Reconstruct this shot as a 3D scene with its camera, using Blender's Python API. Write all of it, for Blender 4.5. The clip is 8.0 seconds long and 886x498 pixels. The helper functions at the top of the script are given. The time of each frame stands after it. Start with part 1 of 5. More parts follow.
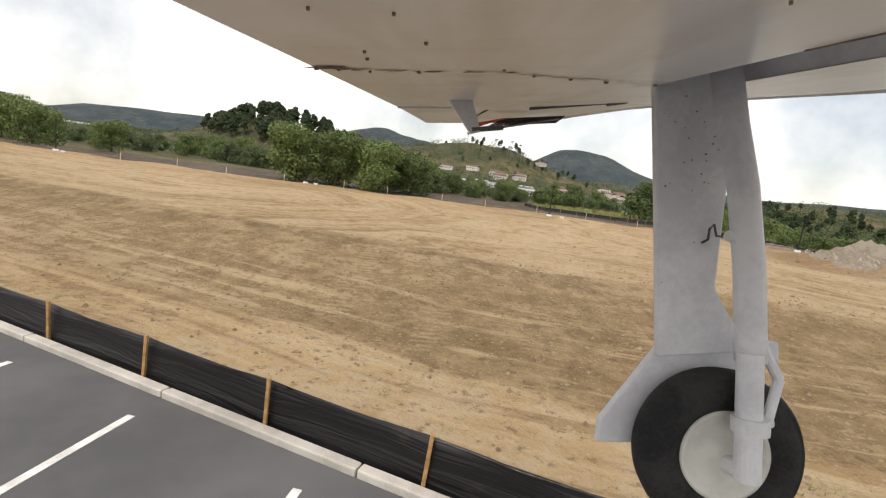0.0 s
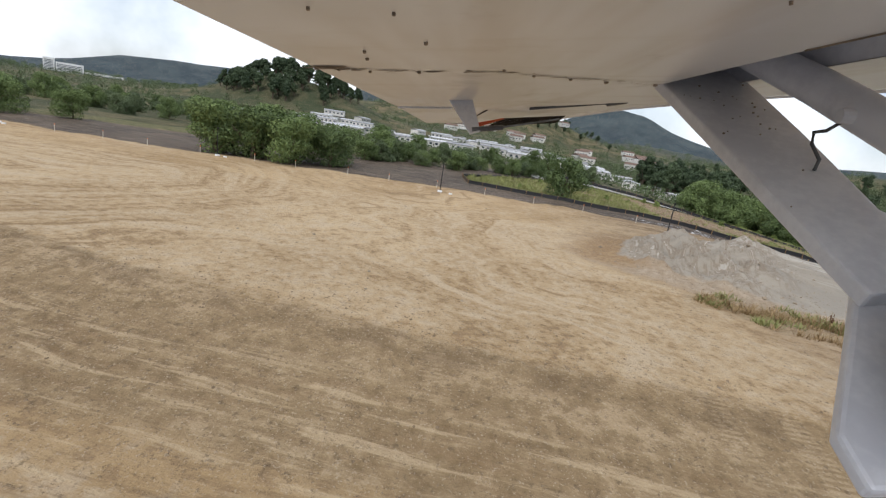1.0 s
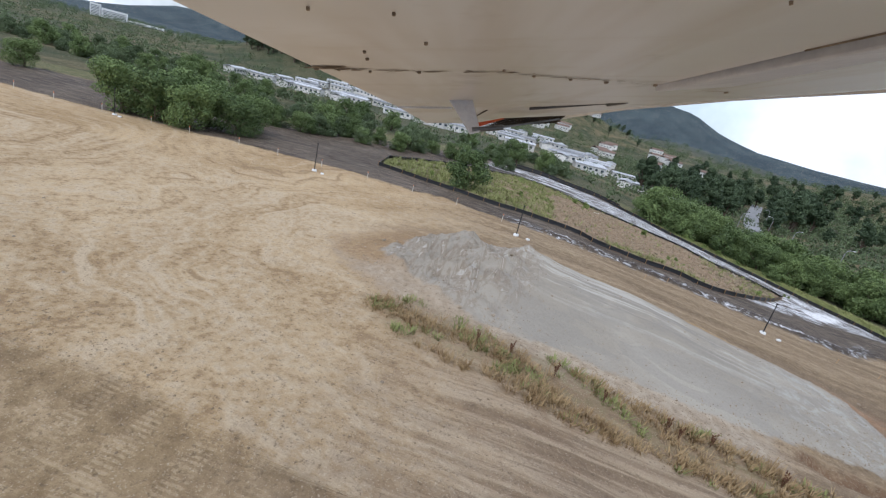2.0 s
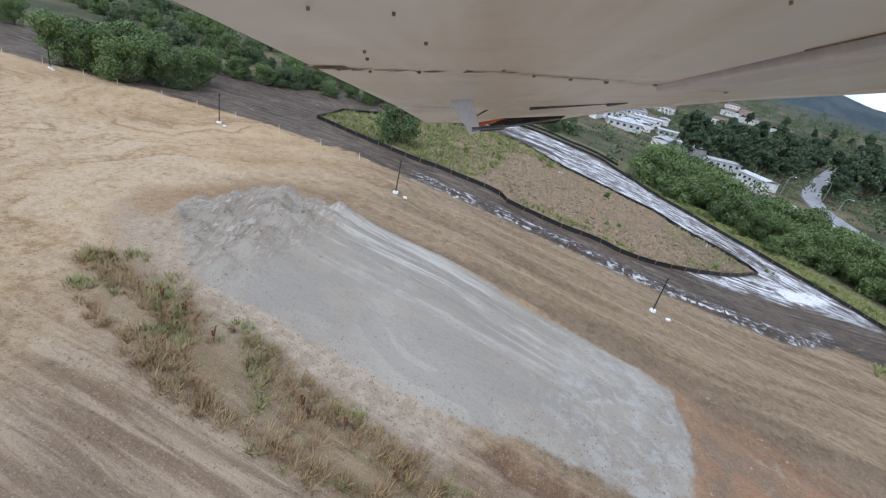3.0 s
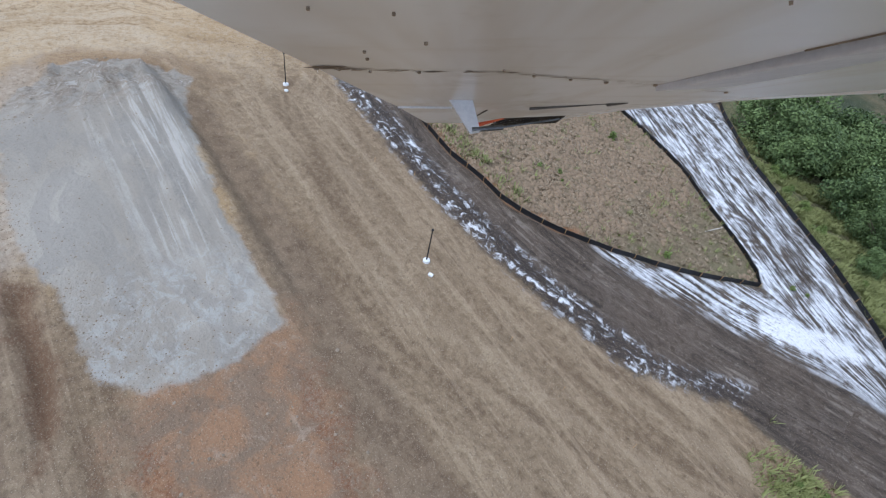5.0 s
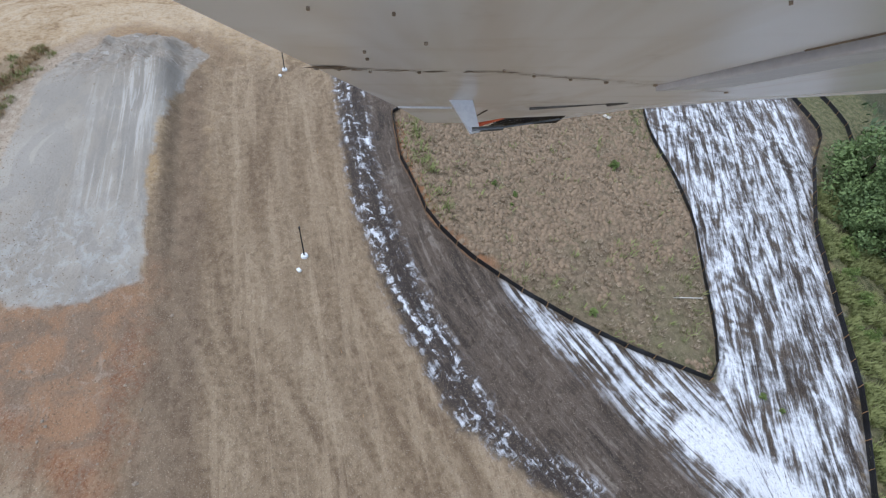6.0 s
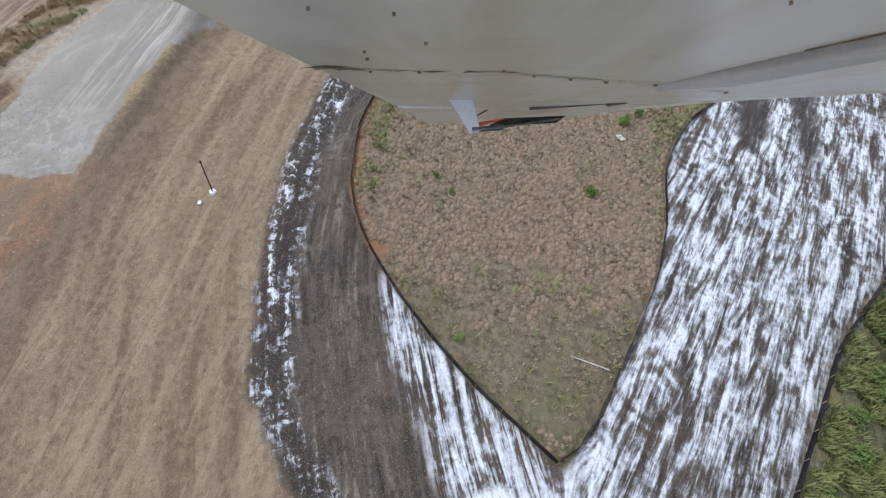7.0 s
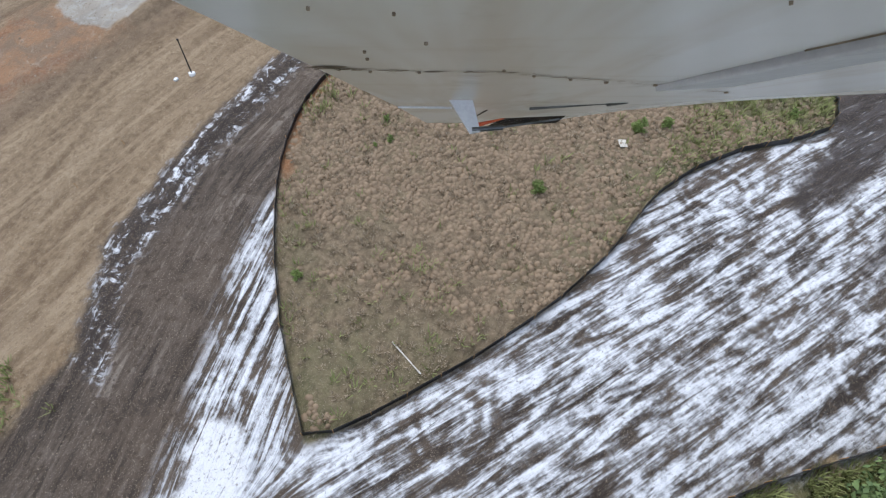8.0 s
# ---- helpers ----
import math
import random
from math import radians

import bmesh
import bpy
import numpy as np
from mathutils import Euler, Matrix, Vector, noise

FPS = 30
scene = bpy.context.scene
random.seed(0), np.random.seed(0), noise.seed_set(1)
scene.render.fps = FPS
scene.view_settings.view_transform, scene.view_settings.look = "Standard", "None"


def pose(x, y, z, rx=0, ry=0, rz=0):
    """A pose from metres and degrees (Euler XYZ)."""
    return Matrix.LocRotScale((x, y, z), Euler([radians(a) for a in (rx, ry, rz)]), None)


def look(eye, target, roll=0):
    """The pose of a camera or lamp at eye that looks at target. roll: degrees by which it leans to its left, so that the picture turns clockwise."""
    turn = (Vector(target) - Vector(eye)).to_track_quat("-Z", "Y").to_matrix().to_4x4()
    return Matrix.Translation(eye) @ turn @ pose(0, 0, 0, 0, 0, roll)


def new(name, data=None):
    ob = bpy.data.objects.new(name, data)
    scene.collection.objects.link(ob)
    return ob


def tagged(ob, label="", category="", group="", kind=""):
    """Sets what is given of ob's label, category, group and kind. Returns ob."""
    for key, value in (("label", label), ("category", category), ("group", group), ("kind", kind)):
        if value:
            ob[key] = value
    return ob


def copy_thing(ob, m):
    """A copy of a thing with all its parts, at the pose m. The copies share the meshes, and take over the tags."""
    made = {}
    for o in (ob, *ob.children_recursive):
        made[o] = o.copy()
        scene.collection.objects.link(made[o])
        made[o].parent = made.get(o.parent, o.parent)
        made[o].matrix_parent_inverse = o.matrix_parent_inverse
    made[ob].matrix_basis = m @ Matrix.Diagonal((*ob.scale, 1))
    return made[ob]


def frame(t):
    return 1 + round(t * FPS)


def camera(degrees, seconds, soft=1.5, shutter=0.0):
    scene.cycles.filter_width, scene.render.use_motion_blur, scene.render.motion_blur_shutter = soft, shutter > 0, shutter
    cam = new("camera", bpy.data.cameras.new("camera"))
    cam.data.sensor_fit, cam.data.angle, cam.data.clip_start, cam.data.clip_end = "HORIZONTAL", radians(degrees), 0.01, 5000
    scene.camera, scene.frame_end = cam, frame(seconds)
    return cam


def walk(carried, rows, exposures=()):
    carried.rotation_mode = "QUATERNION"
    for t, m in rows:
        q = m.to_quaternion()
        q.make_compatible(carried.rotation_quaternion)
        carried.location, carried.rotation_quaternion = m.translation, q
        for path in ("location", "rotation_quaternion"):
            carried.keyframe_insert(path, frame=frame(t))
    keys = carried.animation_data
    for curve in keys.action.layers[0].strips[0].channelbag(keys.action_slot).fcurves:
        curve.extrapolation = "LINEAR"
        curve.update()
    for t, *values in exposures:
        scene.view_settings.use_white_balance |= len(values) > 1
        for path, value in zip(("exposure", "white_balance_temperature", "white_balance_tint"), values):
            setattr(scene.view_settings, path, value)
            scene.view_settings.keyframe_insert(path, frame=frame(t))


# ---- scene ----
cam = camera(89.2, 8.0, soft=1.25)
PATH = [
    (0, (8.849, 1.221, 6.186), (8.778, 3.197, 5.888), 7.65),
    (0.1, (10.252, 1.193, 6.491), (10.113, 3.170, 6.219), 8.83),
    (0.2, (11.702, 1.019, 6.862), (11.510, 2.993, 6.605), 9.95),
    (0.3, (13.283, 0.611, 7.222), (13.089, 2.583, 6.954), 10.50),
    (0.5, (16.523, -0.503, 7.913), (16.373, 1.463, 7.576), 8.92),
    (1, (26.446, -1.064, 11.156), (26.273, 0.866, 10.662), 8.79),
    (1.5, (36.706, -0.201, 13.983), (36.474, 1.724, 13.492), 12.49),
    (1.7, (40.987, 0.239, 15.054), (40.737, 2.151, 14.522), 13.49),
    (2.8, (64.488, 8.996, 19.618), (64.050, 10.784, 18.836), 13.63),
    (3, (67.662, 10.580, 20.360), (67.173, 12.330, 19.524), 13.56),
    (3.5, (75.965, 15.150, 21.565), (75.458, 16.773, 20.512), 15.02),
    (4, (84.342, 19.942, 23.229), (83.682, 21.398, 22.026), 14.85),
    (4.5, (92.156, 26.612, 25.727), (91.367, 27.890, 24.406), 14.91),
    (4.7, (94.738, 29.834, 26.818), (93.852, 31.035, 25.486), 14.37),
    (5.8, (105.590, 52.439, 32.430), (104.372, 53.085, 30.981), 9.96),
    (6, (106.586, 56.870, 32.699), (105.335, 57.388, 31.227), 8.85),
    (6.5, (107.554, 68.349, 32.564), (106.202, 68.608, 31.113), 7.94),
    (7, (106.749, 78.629, 31.722), (105.461, 78.591, 30.193), 7.26),
    (7.5, (103.470, 88.891, 30.689), (102.254, 88.558, 29.137), 6.92),
    (8, (98.607, 98.321, 29.111), (97.581, 97.752, 27.492), 6.46),
]
EXPOSURES = [(0.0, 0.46, 7400, 13), (0.5, 0.28, 6850, 13), (1.0, 0.34, 6350, 12), (1.7, 0.34, 5900, 12), (2.8, 0.43, 5600, 12), (3.5, 0.45, 5450, 12), (4.7, 0.42, 5350, 12), (6.0, 0.43, 5460, 12), (6.5, 0.43, 5580, 12), (8.0, 0.50, 5760, 12)]
WALK = [(t, look(eye, target, roll)) for t, eye, target, roll in PATH]
walk(cam, WALK, exposures=EXPOSURES)

# ---------------------------------------------------------------- light
world = bpy.data.worlds.new("world")
scene.world = world
world.use_nodes = True
wt = world.node_tree
wt.nodes.clear()
sky = wt.nodes.new("ShaderNodeTexSky")
sky.sky_type, sky.sun_disc = "NISHITA", False
sky.sun_elevation, sky.sun_rotation = radians(58), radians(200)
sky.air_density, sky.dust_density = 1.0, 2.0
bg_sky = wt.nodes.new("ShaderNodeBackground")
bg_sky.inputs["Strength"].default_value = 0.10
bg_cloud = wt.nodes.new("ShaderNodeBackground")
bg_cloud.inputs["Color"].default_value = (0.90, 0.95, 1.0, 1)
bg_cloud.inputs["Strength"].default_value = 1.10
cl = wt.nodes.new("ShaderNodeTexNoise")
cl.inputs["Scale"].default_value, cl.inputs["Detail"].default_value = 2.6, 6
cl.inputs["Roughness"].default_value = 0.55
ramp = wt.nodes.new("ShaderNodeValToRGB")
ramp.color_ramp.elements[0].position, ramp.color_ramp.elements[1].position = 0.38, 0.64
ramp.color_ramp.elements[0].color = (0.22, 0.22, 0.22, 1)
mixw = wt.nodes.new("ShaderNodeMixShader")
outw = wt.nodes.new("ShaderNodeOutputWorld")
wt.links.new(sky.outputs[0], bg_sky.inputs["Color"])
wt.links.new(cl.outputs[0], ramp.inputs[0])
wt.links.new(ramp.outputs[0], mixw.inputs[0])
wt.links.new(bg_sky.outputs[0], mixw.inputs[1])
wt.links.new(bg_cloud.outputs[0], mixw.inputs[2])
wt.links.new(mixw.outputs[0], outw.inputs["Surface"])

sun_data = bpy.data.lights.new("sun", "SUN")
sun_data.energy, sun_data.angle, sun_data.color = 1.25, radians(12), (1.0, 0.95, 0.88)
sun = new("sun", sun_data)
sun.rotation_euler = (radians(32), 0, radians(-20))


# ---------------------------------------------------------------- materials
class Mat:
    """A small helper that builds a node material."""

    def __init__(self, name, rough=0.8, metal=0.0, spec=0.3):
        self.m = bpy.data.materials.new(name)
        self.m.use_nodes = True
        self.t = self.m.node_tree
        self.b = self.t.nodes["Principled BSDF"]
        self.b.inputs["Roughness"].default_value = rough
        self.b.inputs["Metallic"].default_value = metal
        self.b.inputs["Specular IOR Level"].default_value = spec

    def node(self, kind, **sets):
        n = self.t.nodes.new(kind)
        for k, v in sets.items():
            n.inputs[k.replace("_", " ")].default_value = v
        return n

    def link(self, a, b):
        self.t.links.new(a, b)

    def coords(self, kind="Object", scale=(1, 1, 1)):
        c = self.node("ShaderNodeTexCoord")
        mp = self.node("ShaderNodeMapping", Scale=scale)
        self.link(c.outputs[kind], mp.inputs[0])
        return mp.outputs[0]

    def noise(self, scale, vec=None, detail=4.0, rough=0.6, distort=0.0):
        n = self.node("ShaderNodeTexNoise", Scale=scale, Detail=detail, Roughness=rough, Distortion=distort)
        if vec is not None:
            self.link(vec, n.inputs["Vector"])
        return n.outputs[0]

    def math(self, op, a, b=0.0, clamp=False):
        n = self.node("ShaderNodeMath")
        n.operation, n.use_clamp = op, clamp
        for i, v in enumerate((a, b)):
            if isinstance(v, (int, float)):
                n.inputs[i].default_value = v
            else:
                self.link(v, n.inputs[i])
        return n.outputs[0]

    def step(self, v, lo, hi):
        n = self.node("ShaderNodeMapRange")
        n.interpolation_type = "SMOOTHSTEP"
        self.link(v, n.inputs[0])
        n.inputs[1].default_value, n.inputs[2].default_value = lo, hi
        return n.outputs[0]

    def mix(self, f, a, b):
        n = self.node("ShaderNodeMix")
        n.data_type = "RGBA"
        for i, v in ((0, f), (6, a), (7, b)):
            if isinstance(v, (int, float)):
                n.inputs[i].default_value = v
            elif isinstance(v, tuple):
                n.inputs[i].default_value = (*v, 1)
            else:
                self.link(v, n.inputs[i])
        return n.outputs[2]

    def attr(self, name):
        n = self.node("ShaderNodeAttribute")
        n.attribute_name = name
        return n.outputs["Fac"]

    def color(self, c):
        if isinstance(c, tuple):
            self.b.inputs["Base Color"].default_value = (*c, 1)
        else:
            self.link(c, self.b.inputs["Base Color"])
        return self

    def bump(self, h, strength=0.5, dist=0.02):
        n = self.node("ShaderNodeBump", Strength=strength, Distance=dist)
        self.link(h, n.inputs["Height"])
        self.link(n.outputs[0], self.b.inputs["Normal"])
        return self


def speckled(name, a, b, scale=8.0, rough=0.8, metal=0.0, spec=0.3, bump=0.3, dist=0.01, fine=60.0, kind="Object", vary=0.0):
    """A surface of two close tones, mottled at two scales, with a fine relief."""
    m = Mat(name, rough, metal, spec)
    v = m.coords(kind)
    big, small = m.noise(scale, v), m.noise(fine, v, 3)
    f = m.step(m.math("ADD", m.math("MULTIPLY", big, 0.7), m.math("MULTIPLY", small, 0.3)), 0.38, 0.62)
    c = m.mix(f, a, b)
    if vary:
        info = m.node("ShaderNodeObjectInfo")
        hsv = m.node("ShaderNodeHueSaturation")
        m.link(c, hsv.inputs["Color"])
        m.link(m.math("ADD", m.math("MULTIPLY", info.outputs["Random"], vary), 1 - vary / 2), hsv.inputs["Value"])
        c = hsv.outputs[0]
    m.color(c)
    if bump:
        m.bump(small, bump, dist)
    return m.m


def leaf_material(name, dark, light):
    """Leaves: two greens by island and by clump, a little light through them."""
    m = Mat(name, 0.65, 0.0, 0.25)
    geo = m.node("ShaderNodeNewGeometry")
    big = m.noise(0.9, m.coords("Object"), 3)
    info = m.node("ShaderNodeObjectInfo")
    f = m.math("ADD", m.math("MULTIPLY", geo.outputs["Random Per Island"], 0.45), m.math("MULTIPLY", m.step(big, 0.35, 0.65), 0.3))
    f = m.math("ADD", f, m.math("MULTIPLY", m.math("SUBTRACT", info.outputs["Random"], 0.15), 0.45), True)
    m.color(m.mix(f, dark, light))
    return m.m


M_LEAF = leaf_material("leaves_green", (0.040, 0.066, 0.024), (0.185, 0.250, 0.085))
M_LEAF_OLIVE = leaf_material("leaves_olive", (0.040, 0.065, 0.030), (0.145, 0.185, 0.085))
M_LEAF_DARK = leaf_material("leaves_dark", (0.026, 0.046, 0.024), (0.085, 0.120, 0.058))
M_GRASS = leaf_material("weeds_dry", (0.19, 0.115, 0.052), (0.48, 0.36, 0.19))
M_GRASS_GREEN = leaf_material("weeds_green", (0.115, 0.125, 0.042), (0.30, 0.315, 0.115))
M_HUMMOCK = leaf_material("meadow_hummock", (0.150, 0.105, 0.064), (0.275, 0.198, 0.122))
M_TUFT = leaf_material("meadow_straw", (0.16, 0.120, 0.078), (0.42, 0.335, 0.225))
M_STONEPALE = speckled("bleached_wood", (0.45, 0.41, 0.34), (0.62, 0.58, 0.50), 6, 0.85)
M_REDCHIP = speckled("orange_plastic", (0.55, 0.16, 0.05), (0.65, 0.22, 0.08), 8, 0.6)
M_RUST = speckled("rust_brown_stalk", (0.10, 0.045, 0.025), (0.20, 0.10, 0.055), 8, 0.9)
M_LEAF_BRIGHT = leaf_material("leaves_bright", (0.085, 0.120, 0.030), (0.270, 0.340, 0.095))
M_BARK = speckled("bark", (0.07, 0.05, 0.035), (0.16, 0.12, 0.09), 6, 0.9, bump=0.6)


def fabric_material():
    """Woven black plastic with long slack wrinkles and dust at the foot."""
    m = Mat("black_silt_fabric", 0.38, 0.0, 0.45)
    long = m.noise(1.0, m.coords("Object", (0.45, 0.45, 9)), 4, 0.55, 0.8)
    dust = m.noise(2.2, m.coords("Object"), 6, 0.7)
    m.color(m.mix(m.math("MULTIPLY", m.step(dust, 0.55, 0.78), 0.5), (0.008, 0.008, 0.009), (0.060, 0.050, 0.038)))
    m.bump(long, 0.55, 0.06)
    return m.m


M_FABRIC = fabric_material()
M_STAKE = speckled("stake_wood", (0.30, 0.17, 0.07), (0.48, 0.29, 0.13), 10, 0.8)
M_WHITE = speckled("white_paint", (0.72, 0.72, 0.70), (0.82, 0.82, 0.80), 5, 0.6)
M_LINE = speckled("line_paint", (0.55, 0.55, 0.53), (0.80, 0.80, 0.78), 3, 0.7, fine=40)
M_DARKMETAL = speckled("dark_metal", (0.02, 0.02, 0.022), (0.05, 0.05, 0.05), 8, 0.5, metal=0.6)
M_ASPHALT = speckled("asphalt", (0.085, 0.085, 0.090), (0.125, 0.125, 0.130), 0.5, 0.9, bump=0.4, dist=0.004, fine=120)
M_KERB = speckled("concrete", (0.40, 0.38, 0.35), (0.56, 0.54, 0.50), 2, 0.85, fine=50, vary=0.15)
M_CLOD = speckled("earth_clods", (0.17, 0.12, 0.075), (0.33, 0.25, 0.16), 3, 0.95, fine=20)
M_ROCK = speckled("rock", (0.20, 0.155, 0.105), (0.36, 0.29, 0.21), 4, 0.9, vary=0.4)
M_ROOF = speckled("home_roof", (0.24, 0.25, 0.27), (0.46, 0.46, 0.46), 1, 0.6, vary=0.9)
M_ROOF_TILE = speckled("clay_roof", (0.13, 0.085, 0.065), (0.22, 0.15, 0.115), 2, 0.8, vary=0.3)
M_WALL = speckled("home_wall", (0.55, 0.53, 0.50), (0.72, 0.70, 0.66), 1, 0.8, vary=0.3)
M_GLASS = speckled("window_glass", (0.03, 0.04, 0.05), (0.07, 0.09, 0.11), 1, 0.12, spec=0.6, bump=0)
M_ROADGREY = speckled("road_concrete", (0.22, 0.22, 0.225), (0.30, 0.30, 0.30), 0.3, 0.9)


# ---------------------------------------------------------------- plan of the ground (metres)
def smooth(t):
    t = np.clip(t, 0, 1)
    return t * t * (3 - 2 * t)


LIP = [(-400, 160), (-40, 32), (-12, 21), (0, 17.8), (10, 15.9), (20, 14.9), (28, 13.9), (36, 13.9), (60, 11), (400, -60)]
BASE = [(-400, 150), (-40, 24), (-10, 15), (2, 11.8), (9, 9.4), (15, 8.5), (25, 8.2), (40, 7.5), (60, 5), (400, -70)]
PAD = [(37.4, 36.4), (40, 43.5), (44, 46.4), (50, 44.0), (58, 42.8), (67, 42), (78.4, 42.3), (79.5, 38), (79, 33), (76.9, 31),
       (70.6, 30.5), (63.4, 28.8), (54.2, 29.2), (47.6, 29.2), (44.3, 30.9)]
ORANGE = [(77.5, 43.2), (83, 42.6), (90, 42), (95, 41), (91, 36), (86, 31.5), (80, 31), (77, 34)]
SHADED_CUT = [(66.8, 28.2), (68.4, 29.2), (71, 29.0), (74.5, 29.6), (78.5, 28.8), (81, 27.2), (77, 27.4), (73, 27.6), (69, 27.2)]
WEEDS = [(40, 27), (43, 29.2), (50, 27.6), (57, 26.2), (63, 25.4), (70, 24.6), (76, 23.8), (75, 22.2), (68, 21.6), (60, 21.9), (53.5, 22.4), (48, 23.6), (42, 25.4)]
WET = [(46, 111.2), (40, 111.4), (24, 112), (16, 121), (33, 123.4), (42, 119.6), (49, 116.4), (57, 113.8), (61, 110.4), (58, 109.6), (52, 111.4)]
WET_TRACK = [(64.5, 115.6), (57, 117.2), (50, 118.6), (42, 120.6), (42, 124.4), (50, 122.2), (60, 119)]
LIME_HEAP = [(99.6, 81.8), (98.2, 84.6), (101.2, 87.6), (104.6, 90.4), (108.4, 91.6), (107, 88.4), (103.6, 84.8)]
MUD_EDGE = [(-62, 60), (-30, 57), (-12, 60), (8, 63.5), (22, 65), (37, 64.6), (50, 61.6), (60, 61), (72, 60.7), (84, 62.2), (95, 65.2),
            (102, 71.3), (107, 71.8), (112, 73.4), (118, 78)]
FENCE_LINE_2 = [(30, 137), (46, 134), (58, 130.4), (69, 127.8), (74, 121.5), (80, 116.2), (84, 112.6), (92, 108), (101, 102.6), (108, 96.5),
                (115, 88.5), (123, 80)]
MEADOW = [(22, 77), (38, 71.5), (50, 70), (57, 69.6), (58.2, 67.4), (66, 66.6), (75, 67.8), (80, 70.3), (84, 73.4), (88, 77.2), (92, 81.8),
          (95, 86), (97, 89), (92.5, 91.8), (86, 95), (80, 97.6), (73, 99.4), (67, 99.9), (62, 101.6), (57, 104.6), (52.5, 108.6),
          (48.6, 111), (44.5, 111.4), (40, 109), (28, 101), (20, 88)]
MUD = MUD_EDGE + FENCE_LINE_2[::-1] + [(9, 116), (-12, 95), (-41, 84), (-62, 74)]
WHITE_STRIP = [(97, 88.6), (92.5, 91.4), (80, 97.2), (67, 99.5), (57, 104.2), (48.6, 111), (36, 114), (36, 135), (58, 130.6), (74, 121.5), (84, 112.6),
               (101, 102.6), (112, 92), (106, 86.5), (101, 82)]
WHITE_EDGE = [(83.5, 73.2), (97, 88.8), (101, 91), (113, 93), (114, 86.5), (107, 84.5), (100, 81), (92, 76), (87, 73.4)]
KERB_SLOPE, KERB_Y = -0.33, 8.3
LOT_Z = 2.9


def along(line, x):
    xs, ys = np.array(line, float).T
    return np.interp(x, xs, ys)


def inside_distance(poly, x, y, ragged=0.0):
    """Metres from the outline of a plan polygon, positive inside."""
    p = np.array(poly, float)
    q = np.roll(p, -1, 0)
    best = np.full(x.shape, 1e9)
    odd = np.zeros(x.shape, bool)
    for (ax, ay), (bx, by) in zip(p, q):
        dx, dy = bx - ax, by - ay
        u = np.clip(((x - ax) * dx + (y - ay) * dy) / (dx * dx + dy * dy), 0, 1)
        best = np.minimum(best, np.hypot(x - ax - u * dx, y - ay - u * dy))
        cross = (ay > y) != (by > y)
        with np.errstate(divide="ignore", invalid="ignore"):
            odd ^= cross & (x < (bx - ax) * (y - ay) / (by - ay) + ax)
    return np.where(odd, best, -best)


def waves(x, y, seed, size, octaves=3):
    """A cheap smooth noise of about unit swing, for arrays."""
    rng = np.random.RandomState(seed)
    out, amp = 0 * x, 1.0
    for _ in range(octaves):
        for _ in range(4):
            a, ph = rng.rand() * 6.283, rng.rand() * 6.283
            k = 6.283 / size * (0.7 + 0.6 * rng.rand())
            out = out + amp * 0.35 * np.sin(k * (x * math.cos(a) + y * math.sin(a)) + ph)
        size, amp = size * 0.45, amp * 0.5
    return out


HILLS = [(30, 670, 50, 150, 100), (-165, 400, 30, 75, 50), (-250, 720, 26, 170, 120), (-1650, 2050, 118, 420, 300), (-1150, 2300, 140, 380, 300),
         (-560, 2560, 205, 300, 300), (-60, 2500, 165, 330, 300), (390, 1780, 174, 245, 260), (760, 1760, 54, 300, 260), (1150, 1650, 55, 380, 300), (1700, 1450, 110, 450, 300),
         (300, 900, 34, 220, 140), (430, 520, 22, 150, 110), (-3000, 900, 120, 900, 900), (2800, 300, 140, 700, 900), (0, -2600, 90, 2200, 700)]


